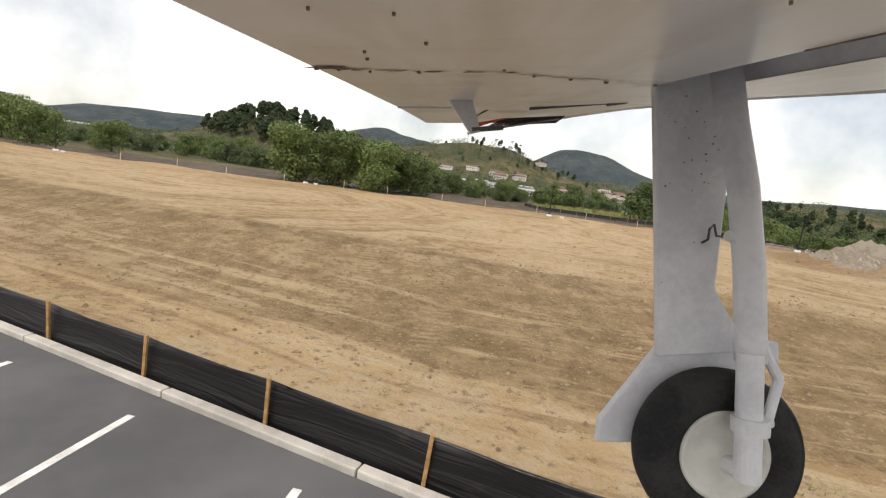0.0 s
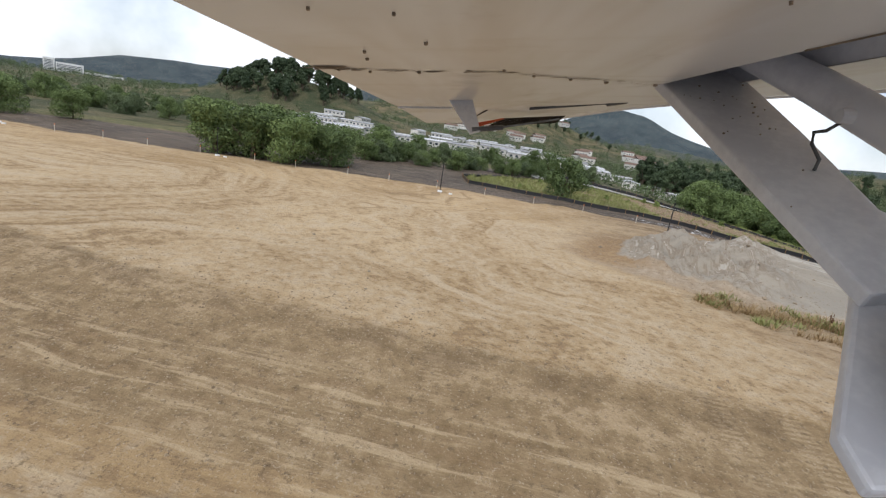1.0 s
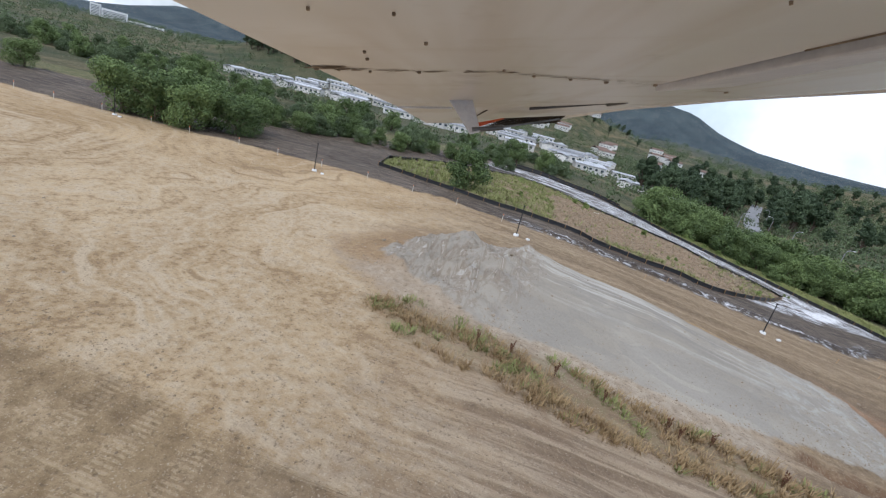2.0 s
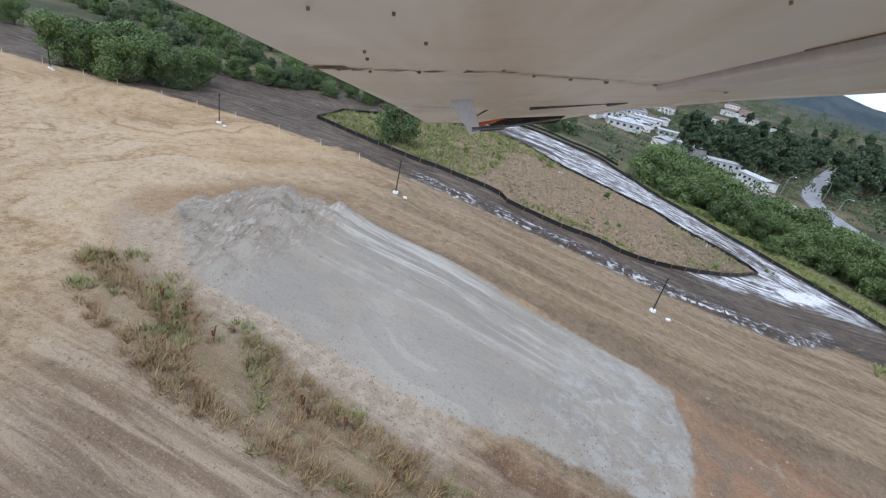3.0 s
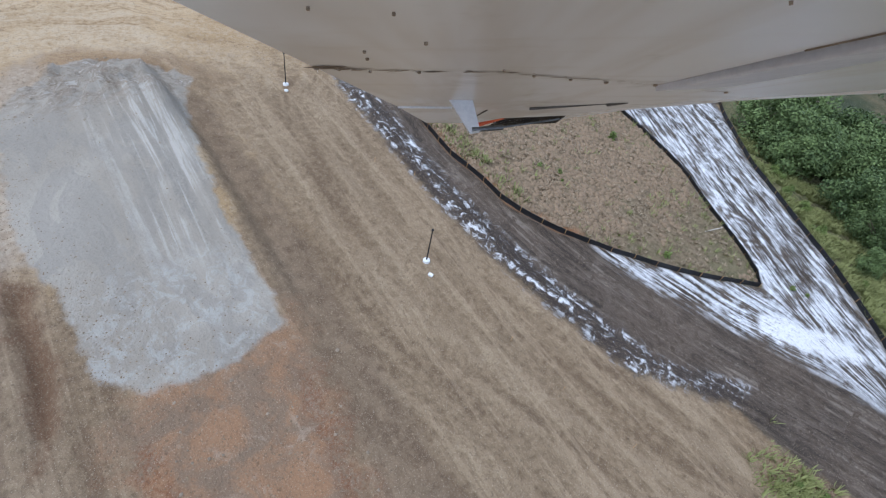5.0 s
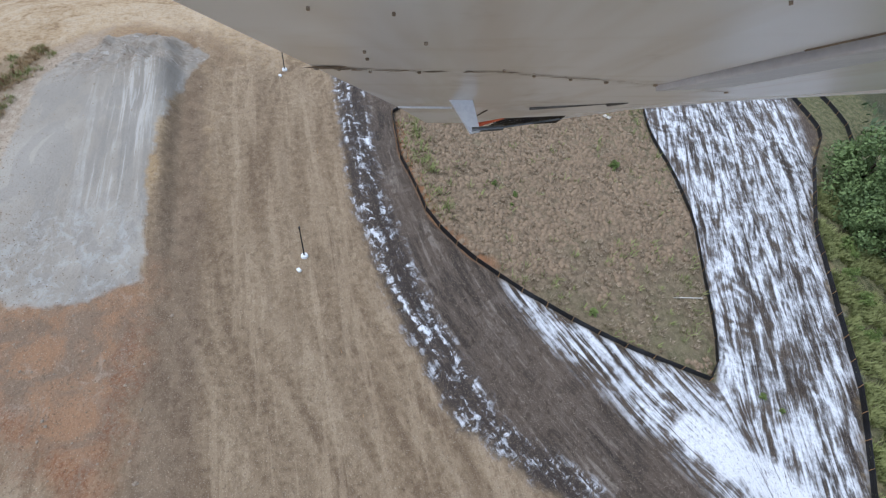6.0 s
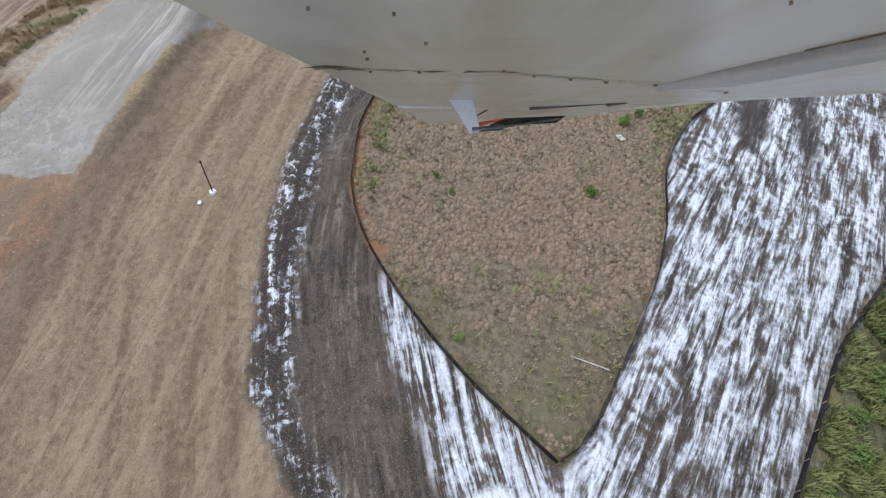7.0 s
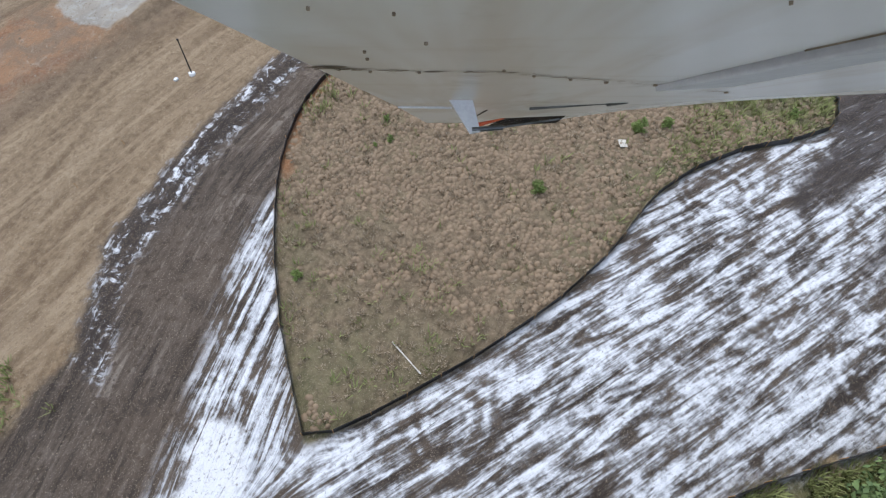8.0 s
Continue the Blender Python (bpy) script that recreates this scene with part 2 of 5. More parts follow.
def ground_height(x, y):
    x, y = np.asarray(x, float), np.asarray(y, float)
    z = 3.5 - 8.2 * smooth((x - 44) / 83)
    z = z + 0.10 * waves(x, y, 3, 14)
    # mound of crushed stone: a ridge with its steep side to the road
    rx, ry = np.clip((x - 50) / 25, 0, 1), 41.6 + 0.03 * (x - 50)
    crest = (2.3 - 1.7 * rx) * smooth((x - 36.5) / 12) * smooth((82 - x) / 6)
    across = np.where(y < ry, smooth((y - 28.5) / (ry - 28.5)), smooth(1 - (y - ry - 0.6) / 1.8))
    z = z + crest * across + 0.06 * across * crest * np.sin((y - ry) * 3.1 + 0.15 * x)
    rough = smooth(1.25 - np.hypot((x - 44) / 7.5, (y - 38.5) / 9))
    z = z + rough * (0.60 * waves(x, y, 9, 6) + 0.60 * np.abs(waves(x, y, 10, 3.0)))
    z = z - 0.7 * smooth(inside_distance(SHADED_CUT, x, y) / 0.9)
    # a scarp of turned-out earth under the north side of the heap and clods on the red cut
    z = z + 0.16 * smooth(inside_distance(ORANGE, x, y) / 2) * np.abs(waves(x, y, 12, 3.5))
    z = z + 0.10 * smooth(1 - np.abs(y - 45.6) / 1.6) * smooth((x - 44) / 6) * smooth((96 - x) / 6) * np.abs(waves(x, y, 13, 2.2))
    # windrow of wet earth pushed up along the edge of the mud
    edge = along(MUD_EDGE, x)
    z = z + (0.22 + 0.22 * np.abs(waves(x, y, 14, 2.6))) * smooth(1 - np.abs(y - edge - 1.3) / 1.7) * smooth((x - 44) / 5) * smooth((102 - x) / 3)
    # meadow stands a little proud of the wet ground
    z = z + 0.25 * smooth(inside_distance(MEADOW, x, y) / 2 + 0.2)
    # cut bank below the plateau
    lip, base = along(LIP, x), along(BASE, x)
    low = LOT_Z - 0.15 * smooth((y - (KERB_Y + KERB_SLOPE * x)) / 3) + 0.05 * waves(x, y, 5, 6)
    t = np.clip((y - base) / (lip - base), 0, 1)
    top = 3.75
    bank = low + (top - low) * (0.9 * t + 0.1 * t ** 6)
    z = np.where(y < lip, bank, z + (top - 3.5) * smooth(1 - (y - lip) / 10))
    # the ground under the car park lies lower than its asphalt
    z = np.where(y < KERB_Y + KERB_SLOPE * x - 0.05, LOT_Z - 0.30, z)
    # far country
    far = smooth((y - 230) / 320)
    z = z + 11 * far + 5 * smooth((x - 130) / 150) * smooth((y - 130) / 120)
    for hx, hy, hh, wx, wy in HILLS:
        e = np.exp(-((x - hx) / wx) ** 2 - ((y - hy) / wy) ** 2)
        z = z + hh * e * (1 + 0.05 * waves(x, y, int(hh), wx * 0.9))
    return z


def stretch(lo, hi, step, far):
    """Grid lines: fine from lo to hi, then ever wider out to far."""
    out, d, v = [], step, 0.0
    while v < far:
        d *= 1.09
        v += d
        out.append(v)
    out = np.array(out)
    return np.r_[lo - out[::-1], np.arange(lo, hi + step / 2, step), hi + out]


def mesh_from(name, verts, faces, material, smooth_shade=False):
    me = bpy.data.meshes.new(name)
    me.from_pydata(verts, [], faces)
    me.materials.append(material)
    if smooth_shade:
        me.polygons.foreach_set("use_smooth", [True] * len(me.polygons))
    me.update()
    return me


def ground_material():
    m = Mat("bare_ground", 0.92, 0.0, 0.15)
    obj = m.coords("Object")
    n_big, n_mid, n_fine = m.noise(0.10, obj, 5), m.noise(1.6, obj, 8, 0.68), m.noise(11.0, obj, 5, 0.7)
    clods = m.noise(4.2, obj, 6, 0.75)
    lanes = m.node("ShaderNodeCombineXYZ")
    m.link(m.math("MULTIPLY", m.attr("lane"), 0.95), lanes.inputs[0])
    m.link(m.math("MULTIPLY", m.attr("run"), 0.09), lanes.inputs[1])
    fine_lanes = m.noise(1.0, lanes.outputs[0], 3, 0.60, 0.15)
    wide_lanes = m.noise(0.32, lanes.outputs[0], 4, 0.60, 0.4)
    patchy = m.step(m.noise(0.07, obj, 4), 0.40, 0.62)
    fine_lanes = m.math("ADD", 0.5, m.math("MULTIPLY", m.math("SUBTRACT", fine_lanes, 0.5), m.math("ADD", 0.14, m.math("MULTIPLY", patchy, 0.62))))
    tracks = m.math("ADD", m.math("MULTIPLY", fine_lanes, 0.60), m.math("ADD", m.math("MULTIPLY", m.math("ADD", m.math("MULTIPLY", wide_lanes, 0.75), 0.125), 0.45), m.math("MULTIPLY", m.math("SUBTRACT", n_mid, 0.525), 0.45)))
    ragged = m.math("MULTIPLY", m.math("SUBTRACT", m.noise(0.55, obj, 7, 0.68), 0.5), 7.0)

    def zone(name, soft=0.5, rag=1.0):
        d = m.math("ADD", m.attr(name), m.math("MULTIPLY", ragged, rag))
        return m.step(d, -soft, soft)

    def part_of(f, k):
        return m.math("MULTIPLY", f, k)

    tan = m.mix(m.step(n_big, 0.36, 0.64), (0.385, 0.265, 0.138), (0.490, 0.355, 0.202))
    tan = m.mix(part_of(m.step(tracks, 0.515, 0.585), 0.60), tan, (0.52, 0.41, 0.28))
    tan = m.mix(part_of(m.step(tracks, 0.495, 0.43), 0.60), tan, (0.235, 0.155, 0.085))
    tan = m.mix(part_of(m.step(n_mid, 0.56, 0.70), 0.38), tan, (0.25, 0.170, 0.10))
    # the graded plateau above the lip is bleached dry
    tan = m.mix(part_of(m.math("MULTIPLY", zone("plateau", 1.0, 0.2), m.step(tracks, 0.44, 0.56)), 0.40), tan, (0.55, 0.44, 0.30))
    # grey-brown of the cut bank, printed by crawler tracks that ran up and down it
    brown = m.mix(m.step(n_mid, 0.30, 0.70), (0.230, 0.160, 0.086), (0.330, 0.238, 0.134))
    brown = m.mix(part_of(m.step(tracks, 0.515, 0.60), 0.55), brown, (0.47, 0.35, 0.215))
    brown = m.mix(part_of(m.step(tracks, 0.485, 0.42), 0.55), brown, (0.185, 0.125, 0.068))
    wave = m.node("ShaderNodeTexWave", Scale=0.13, Distortion=1.0, Detail=2.0)
    m.link(m.coords("Object", (1, 0.12, 0)), wave.inputs["Vector"])
    cleat = m.node("ShaderNodeTexWave", Scale=1.5, Distortion=1.5, Detail=3.0)
    cleat.bands_direction = "Y"
    m.link(obj, cleat.inputs["Vector"])
    prints = m.math("MULTIPLY", m.step(wave.outputs["Fac"], 0.66, 0.80), m.step(cleat.outputs["Fac"], 0.25, 0.7))
    prints = m.math("MULTIPLY", prints, m.step(m.noise(0.16, obj, 3), 0.42, 0.60))
    brown = m.mix(part_of(m.math("MULTIPLY", prints, m.step(clods, 0.62, 0.46)), 0.65), brown, (0.42, 0.32, 0.20))
    f_bank = zone("bank", 0.7, 0.22)
    c = m.mix(part_of(f_bank, 0.95), tan, brown)
    # shadowed undercut of the lip, painted as a broken darker band
    lip_shade = m.math("MULTIPLY", zone("lip_shade", 0.30, 0.20), m.step(m.noise(0.5, obj, 6, 0.7), 0.44, 0.58))
    c = m.mix(part_of(lip_shade, 0.50), c, (0.165, 0.112, 0.062))
    # long scraper marks on the lower field
    marks = m.node("ShaderNodeCombineXYZ")
    m.link(m.math("MULTIPLY", m.attr("lane"), 2.1), marks.inputs[0])
    m.link(m.math("MULTIPLY", m.attr("run"), 0.16), marks.inputs[1])
    scrape = m.noise(1.0, marks.outputs[0], 6, 0.62, 0.35)
    lower = zone("lower", 1.0, 0.2)
    c = m.mix(part_of(m.math("MULTIPLY", lower, m.step(scrape, 0.52, 0.62)), 0.55), c, (0.56, 0.43, 0.27))
    c = m.mix(part_of(m.math("MULTIPLY", lower, m.step(scrape, 0.47, 0.38)), 0.50), c, (0.225, 0.148, 0.078))
    # pinkish worn earth south of the stone heap, rutted by wheels
    ruts = m.noise(1.0, m.coords("Object", (0.10, 1.35, 0)), 5, 0.64, 0.4)
    worn = m.mix(m.step(ruts, 0.40, 0.62), (0.185, 0.130, 0.086), (0.390, 0.300, 0.205))
    worn = m.mix(part_of(m.step(m.noise(0.35, obj, 7, 0.7, 0.8), 0.50, 0.66), 0.55), worn, (0.215, 0.140, 0.085))
    c = m.mix(part_of(zone("worn", 3.0, 0.9), 0.85), c, worn)
    c = m.mix(part_of(m.math("MULTIPLY", zone("collar", 1.6, 0.7), m.step(n_mid, 0.34, 0.56)), 0.75), c, (0.245, 0.150, 0.078))
    haul = m.mix(m.step(tracks, 0.43, 0.59), (0.150, 0.104, 0.064), (0.275, 0.202, 0.125))
    haul = m.mix(part_of(m.step(m.noise(0.22, obj, 7, 0.7, 0.6), 0.52, 0.66), 0.5), haul, (0.160, 0.110, 0.066))
    haul = m.mix(part_of(m.math("MULTIPLY", m.step(m.noise(0.5, obj, 8, 0.72, 1.2), 0.52, 0.60), m.step(wide_lanes, 0.45, 0.6)), 0.5), haul, (0.40, 0.305, 0.195))
    lanes_far = m.noise(1.0, m.coords("Object", (0.045, 0.62, 0)), 6, 0.62, 0.2)
    haul = m.mix(part_of(m.step(lanes_far, 0.53, 0.60), 0.45), haul, (0.385, 0.292, 0.188))
    haul = m.mix(part_of(m.step(lanes_far, 0.46, 0.40), 0.40), haul, (0.155, 0.108, 0.066))
    c = m.mix(part_of(zone("haul", 5.0, 1.6), 0.85), c, haul)
    # cloddy brown scarp between the heap and the haul road, its shade painted in
    scarp = m.mix(m.step(m.noise(0.7, obj, 9, 0.75, 0.5), 0.38, 0.62), (0.145, 0.100, 0.063), (0.240, 0.172, 0.110))
    c = m.mix(part_of(zone("scarp", 0.9, 0.45), 0.70), c, scarp)
    # country beyond the site
    scrub = m.mix(m.step(m.noise(0.05, obj, 8, 0.7), 0.40, 0.60), (0.042, 0.055, 0.024), (0.155, 0.125, 0.068))
    scrub = m.mix(part_of(m.step(m.noise(0.008, obj, 5), 0.40, 0.58), 0.65), scrub, (0.036, 0.052, 0.026))
    c = m.mix(zone("country", 3.0, 1.5), c, scrub)
    # distance haze painted into the far chaparral as a blue-grey tint
    hazed_chaparral = m.mix(m.step(m.noise(0.012, obj, 8, 0.72), 0.40, 0.62), (0.028, 0.046, 0.058), (0.056, 0.078, 0.084))
    c = m.mix(m.step(m.attr("hills"), 700, 1100), c, hazed_chaparral)
    grass = m.mix(m.step(n_mid, 0.36, 0.64), (0.078, 0.084, 0.036), (0.185, 0.170, 0.082))
    c = m.mix(zone("verge", 1.5, 0.8), c, grass)
    # wet mud with pale lime dragged along the wheel tracks
    flow = m.node("ShaderNodeCombineXYZ")
    m.link(m.math("MULTIPLY", m.attr("flow"), 1.25), flow.inputs[0])
    m.link(m.math("MULTIPLY", m.attr("run"), 0.15), flow.inputs[1])
    streak = m.noise(1.0, flow.outputs[0], 5, 0.62, 0.55)
    furrow = m.node("ShaderNodeCombineXYZ")
    m.link(m.math("MULTIPLY", m.attr("flow"), 3.4), furrow.inputs[0])
    m.link(m.math("MULTIPLY", m.attr("run"), 0.26), furrow.inputs[1])
    furrows = m.noise(1.0, furrow.outputs[0], 5, 0.6, 0.9)
    mud = m.mix(m.step(streak, 0.36, 0.64), (0.044, 0.033, 0.025), (0.140, 0.108, 0.080))
    mud = m.mix(part_of(m.step(n_big, 0.45, 0.6), 0.45), mud, (0.150, 0.112, 0.080))
    mud = m.mix(part_of(m.step(n_mid, 0.50, 0.62), 0.65), mud, (0.052, 0.036, 0.024))
    mud = m.mix(part_of(m.math("MULTIPLY", m.step(streak, 0.56, 0.66), m.step(n_mid, 0.58, 0.48)), 0.32), mud, (0.36, 0.315, 0.265))
    mottle = m.noise(0.42, obj, 8, 0.70, 0.8)
    mud = m.mix(part_of(m.step(mottle, 0.52, 0.66), 0.55), mud, (0.165, 0.130, 0.100))
    mud = m.mix(part_of(m.step(mottle, 0.46, 0.36), 0.55), mud, (0.050, 0.037, 0.028))
    f_mud = zone("mud", 0.7, 0.45)
    c = m.mix(f_mud, c, mud)
    blots = m.noise(0.28, obj, 6, 0.62, 0.8)
    f_white = m.math("ADD", m.math("ADD", part_of(m.math("SUBTRACT", streak, 0.5), 1.0), part_of(m.math("SUBTRACT", blots, 0.5), 0.45)), part_of(m.math("SUBTRACT", n_mid, 0.5), 0.40))
    f_white = m.math("ADD", m.math("ADD", f_white, 0.5), part_of(m.math("SUBTRACT", furrows, 0.5), 0.55))
    # wheels that turned on the spot left rings
    rings = m.node("ShaderNodeMath")
    rings.operation = "SINE"
    m.link(m.math("MULTIPLY", m.attr("turn"), 5.2), rings.inputs[0])
    near_turn = m.math("MULTIPLY", m.step(m.attr("turn"), 4.2, 3.0), m.step(m.attr("turn"), 0.8, 1.4))
    f_white = m.math("ADD", f_white, part_of(m.math("MULTIPLY", rings.outputs[0], near_turn), 0.045))
    lime = m.math("MULTIPLY", m.step(f_white, 0.35, 0.58), zone("white", 1.2, 0.4))
    dabs = m.math("ADD", m.math("MULTIPLY", m.noise(1.1, obj, 8, 0.74, 0.6), 0.75), m.math("MULTIPLY", streak, 0.30))
    edge = m.math("MULTIPLY", m.step(dabs, 0.53, 0.61), zone("white_edge", 0.9, 0.30))
    lip_white = m.math("MULTIPLY", m.step(f_white, 0.42, 0.52), zone("white_lip", 1.0, 0.35))
    edge = m.math("MAXIMUM", edge, lip_white)
    lime = m.math("MAXIMUM", lime, edge)
    wet = m.math("MULTIPLY", zone("wet", 0.8, 0.45), m.step(furrows, 0.80, 0.58))
    lime = m.math("MULTIPLY", lime, m.math("SUBTRACT", 1.0, part_of(wet, 0.95)))
    # the windrow at the mud's edge is turned-out black earth
    c = m.mix(part_of(m.math("MULTIPLY", zone("white_edge", 0.7, 0.25), m.step(n_mid, 0.34, 0.50)), 0.85), c, (0.050, 0.038, 0.031))
    c = m.mix(part_of(wet, 0.85), c, (0.040, 0.031, 0.027))
    pale = m.mix(m.step(f_white, 0.38, 0.69), (0.21, 0.205, 0.200), (0.84, 0.84, 0.845))
    c = m.mix(lime, c, pale)
    heap = m.math("MULTIPLY", zone("lime_heap", 0.5, 0.55), m.step(m.math("ADD", furrows, part_of(n_mid, 0.5)), 0.56, 0.70))
    c = m.mix(heap, c, (0.84, 0.83, 0.82))
    # meadow left standing between the fences
    dry = m.mix(m.step(m.noise(1.7, obj, 6, 0.65), 0.36, 0.64), (0.140, 0.103, 0.064), (0.265, 0.198, 0.124))
    dry = m.mix(part_of(m.step(n_big, 0.50, 0.66), 0.40), dry, (0.175, 0.155, 0.085))
    f_meadow = zone("meadow", 0.25, 0.06)
    c = m.mix(f_meadow, c, dry)
    c = m.mix(m.math("MULTIPLY", f_meadow, part_of(zone("meadow_green", 4.0, 1.5), 0.8)), c, grass)
    red_edge = m.math("MULTIPLY", f_meadow, zone("meadow_red", 0.8, 0.4))
    c = m.mix(part_of(red_edge, 0.8), c, (0.34, 0.16, 0.07))
    # crushed stone, the red cut and the weedy strip
    stone = m.mix(m.step(n_big, 0.36, 0.64), (0.335, 0.296, 0.238), (0.415, 0.372, 0.305))
    stone = m.mix(part_of(m.step(n_mid, 0.55, 0.72), 0.25), stone, (0.26, 0.24, 0.21))
    slabs = m.noise(0.16, m.coords("Object", (0.7, 1.3, 0)), 5, 0.55, 1.4)
    stone = m.mix(part_of(m.step(slabs, 0.49, 0.53), 0.40), stone, (0.285, 0.262, 0.225))
    scrapes = m.noise(1.0, m.coords("Object", (0.06, 1.15, 0)), 6, 0.66, 0.5)
    stone = m.mix(part_of(m.math("MULTIPLY", m.step(scrapes, 0.50, 0.60), zone("crest", 3.0, 0.9)), 0.70), stone, (0.53, 0.495, 0.430))
    stone = m.mix(part_of(m.math("MULTIPLY", m.step(scrapes, 0.48, 0.42), zone("crest", 3.0, 0.9)), 0.30), stone, (0.245, 0.225, 0.192))
    # broken west end: pale smears and brown lumps
    smear = m.noise(0.55, m.coords("Object", (1.6, 0.6, 0)), 7, 0.7, 1.8)
    f_rough = zone("rough", 2.0, 0.8)
    stone = m.mix(part_of(m.math("MULTIPLY", m.step(smear, 0.46, 0.56), f_rough), 0.70), stone, (0.245, 0.190, 0.135))
    stone = m.mix(part_of(m.math("MULTIPLY", m.step(smear, 0.56, 0.64), f_rough), 0.80), stone, (0.50, 0.465, 0.405))
    # chalky wash at the east end
    salt = m.math("MULTIPLY", zone("salt", 2.5, 1.1), m.step(m.noise(0.8, obj, 7, 0.7, 1.0), 0.46, 0.60))
    stone = m.mix(part_of(salt, 0.45), stone, (0.485, 0.475, 0.435))
    red = m.mix(m.step(m.noise(0.30, obj, 7, 0.66, 0.8), 0.42, 0.60), (0.238, 0.165, 0.108), (0.335, 0.192, 0.104))
    red = m.mix(part_of(m.step(n_mid, 0.52, 0.68), 0.45), red, (0.215, 0.120, 0.068))
    red = m.mix(part_of(m.step(m.noise(0.45, obj, 7, 0.7, 0.8), 0.54, 0.66), 0.55), red, (0.40, 0.315, 0.230))
    red = m.mix(part_of(m.math("MULTIPLY", zone("red_rim", 0.7, 0.4), m.step(clods, 0.42, 0.58)), 0.75), red, (0.240, 0.095, 0.042))
    c = m.mix(part_of(zone("orange", 1.8, 1.0), 0.90), c, red)
    pale_sand = m.mix(m.step(n_mid, 0.36, 0.64), (0.34, 0.27, 0.195), (0.49, 0.41, 0.31))
    c = m.mix(part_of(zone("apron", 1.2, 0.7), 0.75), c, pale_sand)
    f_pad = zone("pad", 0.30, 0.30)
    c = m.mix(f_pad, c, stone)
    off_pad = m.math("SUBTRACT", 1.0, part_of(f_pad, 0.75))
    # earth scarp south of the pad, its shade painted in as dark brown
    c = m.mix(part_of(m.math("MULTIPLY", zone("cut", 0.5, 0.45), m.step(clods, 0.30, 0.52)), 0.80), c, (0.170, 0.098, 0.056))
    weed = m.mix(m.step(n_mid, 0.4, 0.6), (0.260, 0.180, 0.105), (0.215, 0.175, 0.085))
    c = m.mix(part_of(zone("weeds", 1.0, 0.7), 0.60), c, weed)
    c = m.mix(m.math("MULTIPLY", off_pad, part_of(m.step(clods, 0.54, 0.66), 0.62)), c, (0.120, 0.086, 0.055))
    c = m.mix(m.math("MULTIPLY", off_pad, part_of(m.step(n_fine, 0.56, 0.66), 0.50)), c, (0.55, 0.46, 0.34))
    m.color(c)
    gloss = m.math("MULTIPLY", f_mud, m.math("SUBTRACT", 1.0, f_meadow))
    m.link(m.math("SUBTRACT", 0.93, part_of(gloss, 0.26)), m.b.inputs["Roughness"])
    h = m.math("ADD", part_of(clods, 0.7), m.math("ADD", part_of(tracks, 1.0), part_of(n_mid, 0.8)))
    h = m.math("ADD", h, m.math("ADD", part_of(n_fine, 0.2), part_of(m.math("MULTIPLY", streak, gloss), 1.0)))
    h = m.math("ADD", h, part_of(m.math("MULTIPLY", furrows, gloss), 0.5))
    m.bump(h, 0.70, 0.35)
    return m.m


